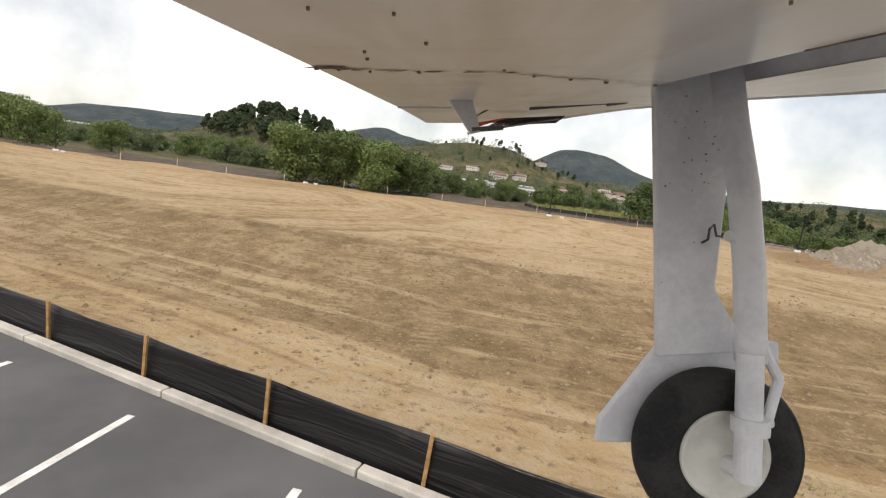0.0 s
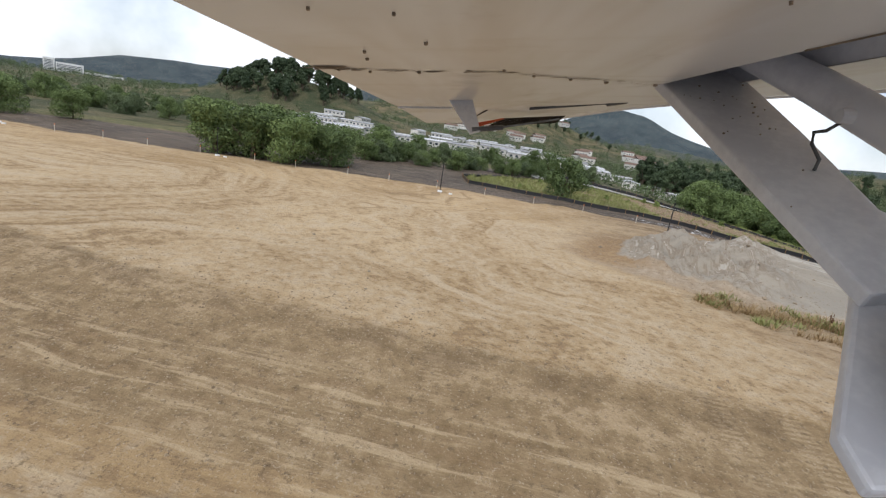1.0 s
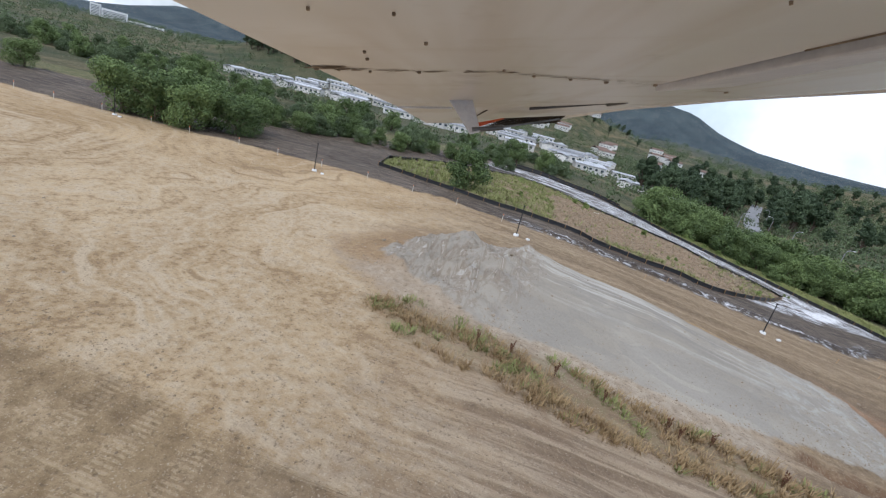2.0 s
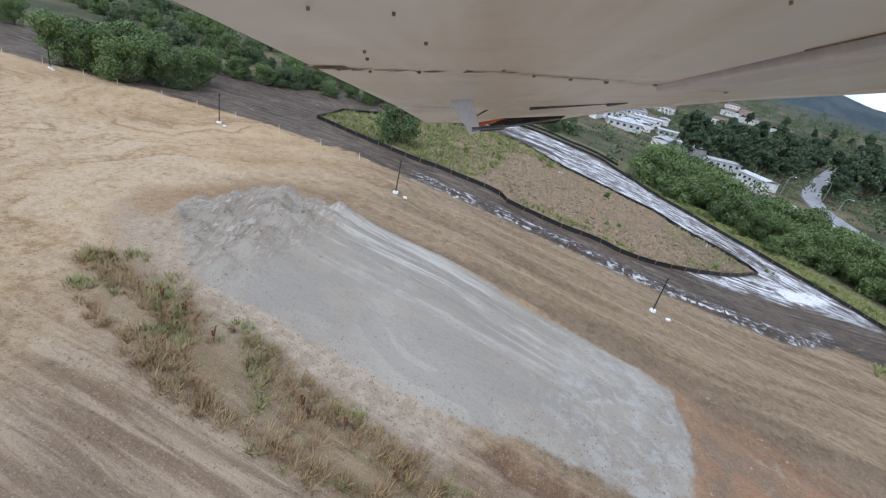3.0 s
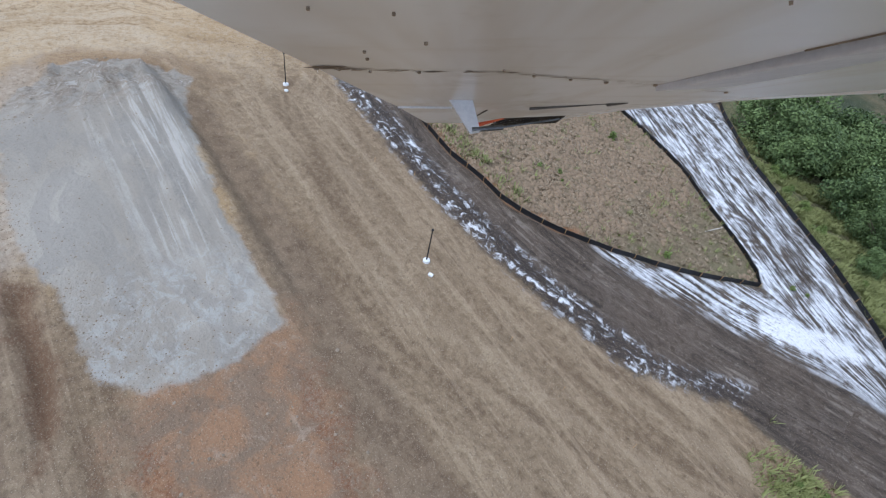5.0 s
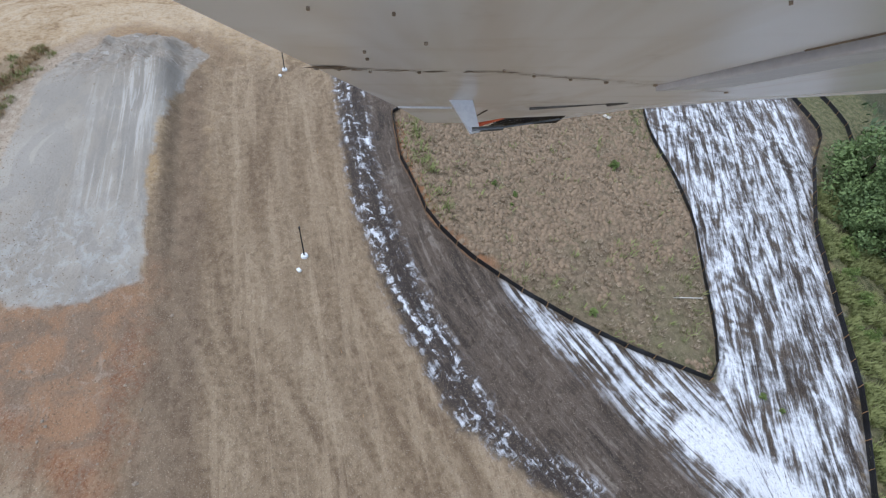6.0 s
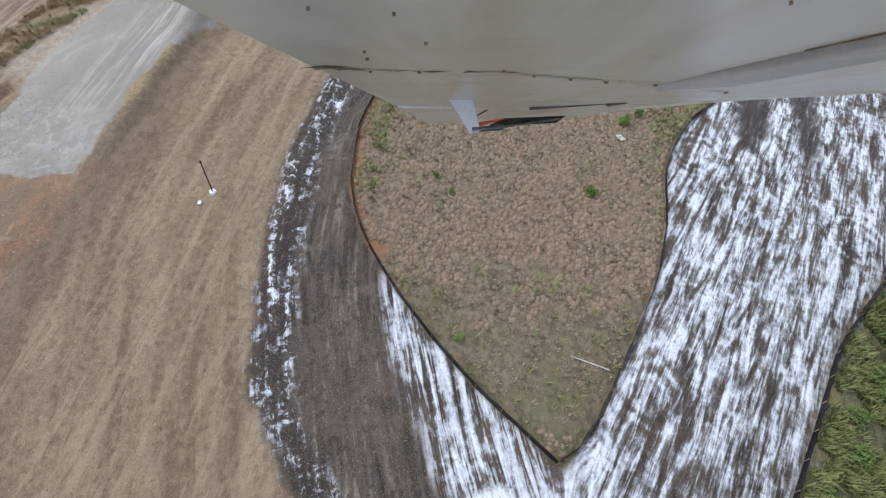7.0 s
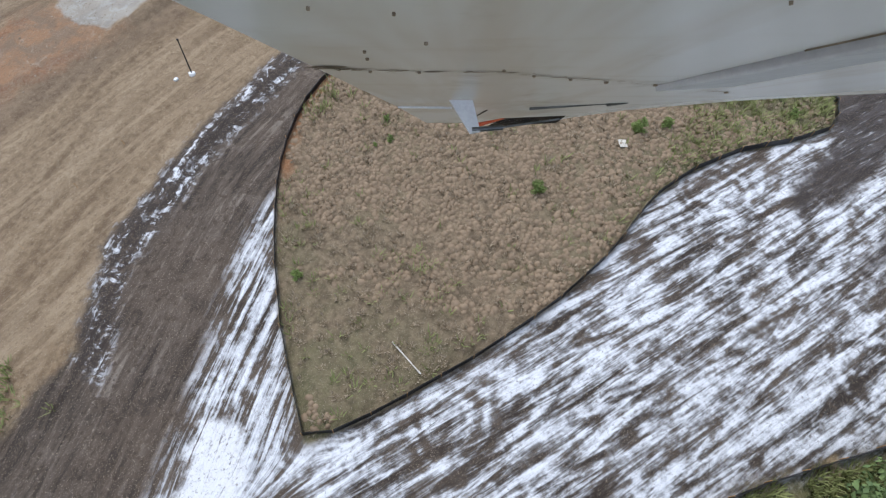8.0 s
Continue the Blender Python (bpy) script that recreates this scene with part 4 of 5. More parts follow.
def blades(rng, x, y, z, count, tall, spread, thin):
    """Grass blades as narrow upright leaves for many tufts at once: arrays of tuft places."""
    n = len(x)
    k = np.repeat(np.arange(n), count)
    a = rng.rand(n * count) * 6.283
    r = spread * rng.rand(n * count) ** 0.7
    t = tall[k] * (0.5 + 0.7 * rng.rand(n * count))
    lean = 0.25 + 0.7 * rng.rand(n * count)
    bx, by, bz = x[k] + r * np.cos(a), y[k] + r * np.sin(a), z[k] - 0.03
    px, py = -np.sin(a) * thin, np.cos(a) * thin
    tx, ty = bx + np.cos(a) * t * lean, by + np.sin(a) * t * lean
    v = np.stack([np.stack([bx - px, by - py, bz], 1), np.stack([bx + px, by + py, bz], 1), np.stack([tx + px * 0.4, ty + py * 0.4, bz + t], 1), np.stack([tx - px * 0.4, ty - py * 0.4, bz + t * 0.96], 1)], 1).reshape(-1, 3)
    return v, np.arange(len(v)).reshape(-1, 4)


def scatter(rng, poly, n, inset):
    p = np.array(poly)
    x, y = rng.uniform(p[:, 0].min(), p[:, 0].max(), n), rng.uniform(p[:, 1].min(), p[:, 1].max(), n)
    keep = inside_distance(poly, x, y) > inset
    return x[keep], y[keep]


def grasses():
    rng = np.random.RandomState(31)
    x, y = scatter(rng, MEADOW, 6000, 0.5)
    keep = (waves(x, y, 41, 9) > -0.5) & (x > 30)
    x, y = x[keep], y[keep]
    v, f = blades(rng, x, y, ground_height(x, y), 11, np.full(len(x), 0.24), 0.26, 0.05)
    tagged(new("meadow_tufts", mesh_from("meadow_tufts", v.tolist(), f.tolist(), M_TUFT)), "dry brown grass tufts of the fenced meadow", "grass", kind="stuff")
    # low rounded hummocks of matted grass, each a lumpy dome
    x, y = scatter(rng, MEADOW, 21000, 0.35)
    keep = (waves(x, y, 45, 9) + 1.5 * smooth((x - 46) / 10) - 2.3 * smooth((x - 78) / 9) > 0.22) & (x > 34)
    x, y = x[keep], y[keep]
    n = len(x)
    r, a0 = 0.16 + 0.17 * rng.rand(n), rng.rand(n) * 6.283
    rim = [np.stack([x + r * k * np.cos(a0 + i * 0.8976), y + r * k * np.sin(a0 + i * 0.8976)], 1) for i, k in ((i, 0.75 + 0.5 * rng.rand(n)) for i in range(7))]
    mid = [np.stack([x, y], 1) + 0.60 * (q - np.stack([x, y], 1)) for q in rim]
    z0, tall = ground_height(x, y), r * (0.40 + 0.35 * rng.rand(n))
    v = np.stack([np.c_[q, z0 - 0.04] for q in rim] + [np.c_[q, z0 + tall * (0.55 + 0.45 * rng.rand(n))] for q in mid] + [np.c_[x, y, z0 + tall]], 1)
    tri = [(i, (i + 1) % 7, 7 + (i + 1) % 7, 7 + i) for i in range(7)], [(7 + i, 7 + (i + 1) % 7, 14) for i in range(7)]
    base = (np.arange(n) * 15)[:, None, None]
    f = (base + np.array(tri[0])).reshape(-1, 4).tolist() + (base + np.array(tri[1])).reshape(-1, 3).tolist()
    tagged(new("meadow_hummocks", mesh_from("meadow_hummocks", v.reshape(-1, 3).tolist(), f, M_HUMMOCK, True)), "matted brown grass hummocks of the fenced meadow", "grass", kind="stuff")
    x, y = scatter(rng, WEEDS, 3600, -0.8)
    keep = waves(x, y, 43, 4) > 0.0
    x, y = x[keep], y[keep]
    v, f = blades(rng, x, y, ground_height(x, y), 12, 0.16 + 0.42 * rng.rand(len(x)) ** 2, 0.25, 0.022)
    tagged(new("dry_weeds", mesh_from("dry_weeds", v.tolist(), f.tolist(), M_GRASS)), "dry straw-coloured weeds along the stone heap", "weeds", kind="stuff")
    x, y = scatter(rng, WEEDS, 1500, -0.5)
    keep = waves(x, y, 47, 5) > 0.28
    x, y = x[keep], y[keep]
    v, f = blades(rng, x, y, ground_height(x, y), 13, 0.16 + 0.26 * rng.rand(len(x)), 0.30, 0.032)
    tagged(new("green_weeds", mesh_from("green_weeds", v.tolist(), f.tolist(), M_GRASS_GREEN)), "green weeds along the stone heap", "weeds", kind="stuff")
    # long grass of the verge and the west end of the meadow
    p = rng.rand(9000, 2)
    line = np.array(FENCE_LINE_2)
    x = 78 + 45 * p[:, 0]
    y = np.interp(x, line[:, 0], line[:, 1]) + 0.6 + 12 * p[:, 1]
    x2, y2 = scatter(rng, MEADOW, 9000, 0.5)
    keep = (x2 < 53) | ((y2 > 99) & (x2 < 64)) | ((y2 < 70.5) & (x2 > 60) & (x2 < 76)) | ((x2 > 82) & (rng.rand(len(x2)) < 0.14)) | (rng.rand(len(x2)) < 0.05)
    x, y = np.r_[x, x2[keep], 109 + 1.5 * rng.normal(size=260)], np.r_[y, y2[keep], 69.5 + 1.5 * rng.normal(size=260)]
    keep = waves(x, y, 53, 6) > -0.6
    x, y = x[keep], y[keep]
    v, f = blades(rng, x, y, ground_height(x, y), 8, 0.3 + 0.4 * rng.rand(len(x)), 0.35, 0.05)
    tagged(new("verge_grass", mesh_from("verge_grass", v.tolist(), f.tolist(), M_GRASS_GREEN)), "long green grass behind the silt fence", "grass", kind="stuff")
    # sparse sprouts on the graded slope
    spots = [(10.9, 9.3), (2.0, 12.9), (7.8, 7.8), (6.2, 7.0), (9.0, 6.6), (4.0, 10.5), (12.5, 6.4), (0.5, 11.8), (3.2, 12.0), (8.4, 6.6), (14.2, 7.0), (1.2, 9.8), (5.5, 12.6)]
    x, y = [], []
    for a, b in spots:
        for k in range(9):
            x.append(a + rng.normal() * 0.35), y.append(b + rng.normal() * 0.10)
    x, y = np.array(x), np.array(y)
    v, f = blades(rng, x, y, ground_height(x, y), 6, 0.03 + 0.06 * rng.rand(len(x)), 0.07, 0.010)
    tagged(new("sprouts", mesh_from("sprouts", v.tolist(), f.tolist(), M_GRASS_GREEN)), "sparse green sprouts on the graded slope", "weeds", kind="stuff")


grasses()


def rocks():
    """Loose stones: a few of their own, and fine rubble as stuff."""
    rng = random.Random(17)
    protos = []
    for k in range(4):
        bm = bmesh.new()
        bmesh.ops.create_icosphere(bm, subdivisions=2, radius=1.0)
        for v in bm.verts:
            n = noise.noise(v.co * 1.3 + Vector((k * 7.1, 0, 0)))
            v.co = v.co * (0.85 + 0.45 * n)
            v.co.z *= 0.6
        me = bpy.data.meshes.new("stone")
        bm.to_mesh(me)
        bm.free()
        me.materials.append(M_ROCK)
        protos.append(me)
    for k in range(150):
        if k < 60:
            x, y = rng.uniform(80, 97), rng.uniform(30, 46)
        elif k < 110:
            x, y = rng.uniform(36, 52), rng.uniform(30, 47)
        else:
            x, y = rng.uniform(8, 60), rng.uniform(12, 58)
        ob = tagged(new("stone", protos[k % 4]), "loose dusty brown stone lying on the earth", "stone", "stones on the site")
        s = rng.uniform(0.05, 0.13) * (1.6 if rng.random() < 0.1 else 1)
        ob.matrix_basis = Matrix.Translation((x, y, height(x, y) + s * 0.2)) @ Matrix.Rotation(rng.uniform(0, 6), 4, "Z") @ Matrix.Scale(s, 4)
    g = np.random.RandomState(19)
    px, py = [], []
    for n, (cx, cy, sx, sy) in ((3600, (85, 38, 5, 4)), (2600, (44, 38, 4.5, 6)), (6000, (72, 45.4, 14, 1.5)), (1800, (58, 28, 9, 1.3)), (1600, (22, 15.0, 12, 1.2)), (4500, (50, 24, 20, 8)), (5000, (80, 51, 16, 4)), (2600, (76, 31, 6, 2)), (2500, (75, 58, 18, 2)), (2500, (14, 11, 9, 3))):
        px.append(cx + g.normal(size=n) * sx), py.append(cy + g.normal(size=n) * sy)
    x, y = np.concatenate(px), np.concatenate(py)
    keep = y > KERB_Y + KERB_SLOPE * x + 0.6
    x, y = x[keep], y[keep]
    z = ground_height(x, y)
    s = 0.015 + 0.06 * g.rand(len(x)) ** 3
    d = np.array([(1, 0, 0), (0, 1, 0), (-1, 0, 0), (0, -1, 0), (0, 0, 0.8)], float)
    v = np.stack([x, y, z - 0.004], 1)[:, None] + (d[None] * (0.6 + 0.8 * g.rand(len(x), 5, 1))) * s[:, None, None]
    f = (np.arange(len(x))[:, None, None] * 5 + np.array([(0, 1, 4), (1, 2, 4), (2, 3, 4), (3, 0, 4)])[None]).reshape(-1, 3)
    tagged(new("rubble", mesh_from("rubble", v.reshape(-1, 3).tolist(), f.tolist(), M_CLOD)), "fine rubble and clods strewn on the earth", "rubble", kind="stuff")


rocks()


# ---------------------------------------------------------------- houses of the valley
def make_home(name, size, roof_mat, label, category="house", rise=0.7):
    home = empty(name, label, category)
    lx, ly, lz = size
    bm = bmesh.new()
    box(bm, (lx, ly, lz + 0.6), Matrix.Translation((0, 0, lz / 2 - 0.3)))
    wall = part("wall", bm, M_WALL, home)
    o = 0.35
    a, b, e = lx / 2 + o, ly / 2 + o, 0.12
    verts = [(-a, -b, lz), (a, -b, lz), (a, b, lz), (-a, b, lz), (-a, 0, lz + rise), (a, 0, lz + rise)]
    verts += [(x, y, z + e) for x, y, z in verts]
    faces = [(0, 1, 5, 4), (2, 3, 4, 5), (7, 6, 10, 11), (9, 8, 11, 10), (0, 6, 7, 1), (2, 8, 9, 3), (0, 4, 10, 6), (4, 3, 9, 10), (1, 7, 11, 5), (5, 11, 8, 2)]
    raw_part("roof", verts, faces, roof_mat, home)
    for k in range(max(2, int(lx // 3))):
        bm = bmesh.new()
        box(bm, (1.3, 0.08, 1.0), Matrix.Translation((-lx / 2 + 1.6 + k * 2.9, -ly / 2 - 0.02, lz * 0.55)))
        part("window", bm, M_GLASS, home)
    return home


def build_homes():
    rng = random.Random(8)
    mobile = make_home("mobile_home", (15, 6, 2.9), M_ROOF, "white mobile home with a low pale roof")
    house = make_home("house", (13, 9, 4.5), M_ROOF_TILE, "pale house with a brown tiled roof on the hillside", rise=1.8)
    spots = []
    for row in range(7):
        for k in range(17):
            x, y = -125 + k * 16.5 + rng.uniform(-3, 3) + row * 4, 238 + row * 18 - 0.6 * k + rng.uniform(-3, 3)
            if rng.random() < 0.62 and x < 100:
                spots.append((x, y, rng.uniform(-0.25, 0.25) + (1.57 if rng.random() < 0.35 else 0)))
    spots += [(106, 251, -1.1), (116, 231, 0.4), (126, 212, -1.15)]
    for n, (x, y, r) in enumerate(spots):
        m = Matrix.Translation((x, y, height(x, y) + 0.3)) @ Matrix.Rotation(r, 4, "Z")
        if n:
            tagged(copy_thing(mobile, m), group="mobile homes in rows")
        else:
            mobile.matrix_basis = m
            tagged(mobile, group="mobile homes in rows")
    first = True
    for k in range(20):
        x, y = rng.uniform(-60, 200), rng.uniform(400, 640)
        m = Matrix.Translation((x, y, height(x, y) + 0.3)) @ Matrix.Rotation(rng.uniform(-0.6, 0.6), 4, "Z")
        if first:
            house.matrix_basis, first = m, False
        else:
            copy_thing(house, m)


build_homes()


def build_hospital():
    x, y = -489, 498
    z = height(x, y)
    b = empty("office_block", "white multi-storey block with rows of dark windows", "building", Matrix.Translation((x, y, z)) @ Matrix.Rotation(0.75, 4, "Z") @ Matrix.Diagonal((0.62, 0.62, 0.40, 1)))
    for name, size, at in (("tower", (16, 18, 34), (-22, 0, 17)), ("main_wing", (40, 20, 26), (8, 0, 13)), ("low_wing", (60, 26, 10), (60, 4, 5))):
        bm = bmesh.new()
        box(bm, size, Matrix.Translation(at), 0.3)
        body = part(name, bm, M_WHITE, b)
        for s in range(int(size[2] // 4) - 1):
            bm = bmesh.new()
            box(bm, (size[0] - 3, 0.3, 1.7), Matrix.Translation((at[0], at[1] - size[1] / 2, 3.4 + 4 * s)))
            part("window_band", bm, M_GLASS, body)


build_hospital()


# ---------------------------------------------------------------- marker posts on the haul road
def build_posts():
    post = empty("marker_post", "thin dark post in a round white base on the haul road", "post")
    bm = bmesh.new()
    tube(bm, (0, 0, 0), (0, 0, 3.7), 0.065, 0.05, 10)
    part("pole", bm, M_DARKMETAL, post)
    bm = bmesh.new()
    tube(bm, (0, 0, -0.1), (0, 0, 0.22), 0.34, 0.30, 20)
    part("base", bm, M_WHITE, post, "round white concrete base")
    bm = bmesh.new()
    box(bm, (0.16, 0.16, 0.20), Matrix.Translation((0, 0, 3.72)), 0.02)
    part("cap", bm, M_DARKMETAL, post)
    block = empty("concrete_block", "small pale concrete block beside the post", "block")
    bm = bmesh.new()
    box(bm, (0.42, 0.30, 0.20), Matrix.Translation((0, 0, 0.10)), 0.03)
    part("slab", bm, M_WHITE, block)
    first = True
    for x, y in [(77.8, 55.3), (48.1, 55.5), (19.5, 58.6), (-11.5, 57.5), (-42, 55)]:
        m, mb = Matrix.Translation((x, y, height(x, y))), Matrix.Translation((x + 1.5, y - 0.6, height(x + 1.5, y - 0.6))) @ Matrix.Rotation(0.4, 4, "Z")
        if first:
            post.matrix_basis, block.matrix_basis, first = m, mb, False
        else:
            copy_thing(post, m), copy_thing(block, mb)
        tagged(post, group="posts along the haul road")


build_posts()


def build_bits():
    """Small things on the ground: a board, a fallen pole, survey stakes, a pale sheet."""
    def thing(name, size, x, y, turn, mat, label, category, lift=0.0, tilt=0.0):
        bm = bmesh.new()
        box(bm, size, None, min(size) * 0.2)
        me = bpy.data.meshes.new(name)
        bm.to_mesh(me)
        bm.free()
        me.materials.append(mat)
        ob = tagged(new(name, me), label, category)
        ob.matrix_basis = Matrix.Translation((x, y, height(x, y) + size[2] / 2 + lift)) @ Matrix.Rotation(turn, 4, "Z") @ Matrix.Rotation(tilt, 4, "Y")
        return ob

    thing("board", (1.0, 0.7, 0.05), 62.4, 95.5, 0.6, M_STONEPALE, "pale weathered board lying in the meadow", "board", 0.06)
    thing("fallen_pole", (3.1, 0.09, 0.09), 88.9, 91.0, 1.34, M_STONEPALE, "bleached wooden pole fallen in the meadow", "pole", 0.05)
    for x, y in ((92.9, 58.2), (87.5, 57.3), (68, 60.6), (64.5, 57.9), (99, 60)):
        thing("survey_stake", (0.05, 0.03, 0.75), x, y, x, M_STAKE, "thin wooden survey stake in the haul road", "stake", -0.15, 0.05)
    for x, y, r in ((8.2, 6.3, 0.2), (7.3, 7.1, 1.0), (9.9, 6.0, 2.0)):
        thing("marker_chip", (0.12, 0.05, 0.02), x, y, r, M_REDCHIP, "small orange plastic marker scrap on the dirt", "scrap")


build_bits()


def build_stakes():
    """Lath stakes with orange tips along the edge of the plateau."""
    stake = empty("grade_stake", "wooden lath stake with an orange tip", "stake", group="grade stakes along the plateau")
    bm = bmesh.new()
    box(bm, (0.07, 0.04, 1.0), Matrix.Translation((0, 0, 0.4)), 0.005)
    part("lath", bm, M_STONEPALE, stake)
    bm = bmesh.new()
    box(bm, (0.08, 0.05, 0.18), Matrix.Translation((0, 0, 0.98)), 0.005)
    part("tip", bm, M_REDCHIP, stake, "orange painted tip")
    rng = random.Random(3)
    for k in range(13):
        x = -34 + 6.6 * k + rng.uniform(-0.8, 0.8)
        y = float(along(MUD_EDGE, x)) - 1.6 + rng.uniform(-0.4, 0.4)
        m = Matrix.Translation((x, y, height(x, y))) @ Matrix.Rotation(rng.uniform(-0.08, 0.08), 4, "X")
        if k:
            copy_thing(stake, m)
        else:
            stake.matrix_basis = m


build_stakes()


def build_dock():
    """Dead rust-brown seed stalks among the weeds."""
    rng = np.random.RandomState(77)
    stalk = empty("dock_stalk", "dead rust-brown seed stalk among dry weeds", "weed", group="dead stalks by the stone heap")
    bm = bmesh.new()
    for k in range(5):
        a = k * 1.3
        tube(bm, (0, 0, -0.05), (0.14 * math.cos(a), 0.14 * math.sin(a), 0.75 + 0.12 * k), 0.012, 0.006, 6)
    part("stem", bm, M_RUST, stalk)
    cs = [(0.14 * math.cos(k * 1.3) * f, 0.14 * math.sin(k * 1.3) * f, (0.75 + 0.12 * k) * f, 0.05) for k in range(5) for f in (0.6, 0.75, 0.9, 1.0)]
    v, f = leaf_cloud(rng, cs, 500, 0.035, 1.2)
    tagged(raw_part("seed_head", v.tolist(), f.tolist(), M_RUST, stalk), kind="stuff")
    for k, (x, y) in enumerate([(58.6, 24.8), (59.2, 24.5), (52.3, 25.6), (64.3, 23.9), (55.1, 25.0), (47.5, 26.6), (61, 24.9), (49.6, 26.2)]):
        m = Matrix.Translation((x, y, height(x, y))) @ Matrix.Rotation(k * 1.1, 4, "Z") @ Matrix.Scale(0.8 + 0.08 * (k % 4), 4)
        if k:
            copy_thing(stalk, m)
        else:
            stalk.matrix_basis = m


build_dock()


def build_lamps():
    lamp = empty("street_lamp", "tall grey street lamp with a curved arm by the road", "street lamp", group="lamps by the valley road")
    bm = bmesh.new()
    sweep(bm, [(0, 0, -0.5), (0, 0, 4), (0, 0, 7.4), (0.25, 0, 8.2), (0.9, 0, 8.6), (1.8, 0, 8.7)], 0.10, 8)
    part("pole", bm, M_ROADGREY, lamp)
    bm = bmesh.new()
    box(bm, (0.7, 0.28, 0.14), Matrix.Translation((2.0, 0, 8.65)), 0.03)
    part("head", bm, M_WHITE, lamp)
    for k, (x, y, r) in enumerate([(128, 190, 0.3), (136, 168, 0.2), (141, 150, 0.0), (146, 205, 3.2), (152, 128, 0.1), (160, 240, 3.0)]):
        m = Matrix.Translation((x, y, height(x, y))) @ Matrix.Rotation(r, 4, "Z")
        if k:
            copy_thing(lamp, m)
        else:
            lamp.matrix_basis = m


build_lamps()


def build_palms():
    palm = empty("palm_tree", "slender palm tree on the hilltop", "palm", group="palms on the hilltop")
    bm = bmesh.new()
    sweep(bm, [(0, 0, -0.5), (0.1, 0, 5), (0.3, 0, 11)], 0.22, 8)
    part("trunk", bm, M_BARK, palm)
    verts, faces = [], []
    for k in range(22):
        a, droop = k * 2.4, 0.5 + (k % 5) * 0.35
        for i in range(4):
            t0, t1 = i / 4, (i + 1) / 4
            n = len(verts)
            for t in (t0, t1):
                r, z, w = 2.6 * t, 11 + 1.3 * t - droop * 2.2 * t * t, 0.42 * (1 - t) + 0.08
                cx, cy = 0.3 + r * math.cos(a), r * math.sin(a)
                verts += [(cx - w * math.sin(a), cy + w * math.cos(a), z - 0.15), (cx, cy, z), (cx + w * math.sin(a), cy - w * math.cos(a), z - 0.15)]
            faces += [(n, n + 1, n + 4, n + 3), (n + 1, n + 2, n + 5, n + 4)]
    raw_part("fronds", verts, faces, M_LEAF_DARK, palm)
    rng = random.Random(6)
    for k in range(12):
        x, y = rng.uniform(-10, 95), rng.uniform(585, 660)
        m = Matrix.Translation((x, y, height(x, y))) @ Matrix.Rotation(k, 4, "Z") @ Matrix.Scale(rng.uniform(0.8, 1.25), 4)
        if k:
            copy_thing(palm, m)
        else:
            palm.matrix_basis = m


build_palms()


# ---------------------------------------------------------------- the model aeroplane that carries the camera
# Its space is the camera's: x ahead along the flight, y up, z back towards the fuselage.
F = 795.0


def spot(u, v, d):
    """The place d metres out along the wing that lies at the sighting (u, v)."""
    return Vector(((u - 784) / F * d, (441 - v) / F * d, -d))


WING_H = 0.0437
WING_V = 240.0


def under(d, x):
    """A point of the wing's underside, d metres out and x ahead."""
    return Vector((x, (441 - WING_V) / F * d + WING_H, -d))


M_WING = None


def aircraft_materials():
    m = Mat("wing_film", 0.26, 0.0, 0.5)
    obj = m.coords("Object")
    grime = m.noise(5.0, m.coords("Object", (1, 1, 4)), 5, 0.6, 0.6)
    c = m.mix(m.math("MULTIPLY", m.step(grime, 0.50, 0.72), 0.35), (0.92, 0.905, 0.885), (0.70, 0.62, 0.51))
    c = m.mix(m.math("MULTIPLY", m.step(m.noise(18.0, obj, 4), 0.60, 0.75), 0.25), c, (0.34, 0.27, 0.19))
    m.color(c)
    turned_c = m.node("ShaderNodeMapping", Scale=(9, 2, 1.6), Rotation=(0, 0.9, 0))
    m.link(obj, turned_c.inputs[0])
    stain = m.noise(1.0, turned_c.outputs[0], 4, 0.55, 0.5)
    c = m.mix(m.math("MULTIPLY", m.step(stain, 0.48, 0.66), 0.42), c, (0.62, 0.50, 0.35))
    m.color(c)
    m.bump(m.noise(9.0, obj, 3), 0.10, 0.004)
    white = speckled("gear_white", (0.66, 0.66, 0.69), (0.78, 0.78, 0.80), 20, 0.45, spec=0.4, bump=0.1, dist=0.001, fine=200)
    tyre = speckled("tyre_rubber", (0.012, 0.012, 0.013), (0.035, 0.034, 0.033), 25, 0.75, bump=0.4, dist=0.001, fine=300)
    hub = speckled("hub_plastic", (0.56, 0.55, 0.50), (0.70, 0.69, 0.63), 20, 0.5, bump=0.1, dist=0.001)
    grimy = speckled("black_grime", (0.020, 0.016, 0.012), (0.06, 0.045, 0.03), 30, 0.8)
    red = speckled("red_trim", (0.55, 0.09, 0.03), (0.62, 0.14, 0.05), 20, 0.5)
    steel = speckled("steel_wire", (0.10, 0.10, 0.10), (0.2, 0.2, 0.2), 20, 0.4, metal=0.8)
    dirt = speckled("brown_dirt", (0.20, 0.15, 0.105), (0.34, 0.27, 0.20), 30, 0.9)
    return m.m, white, tyre, hub, grimy, red, steel, dirt


M_WING, M_GEAR, M_TYRE, M_HUB, M_GRIME, M_RED, M_WIRE, M_DIRT = aircraft_materials()

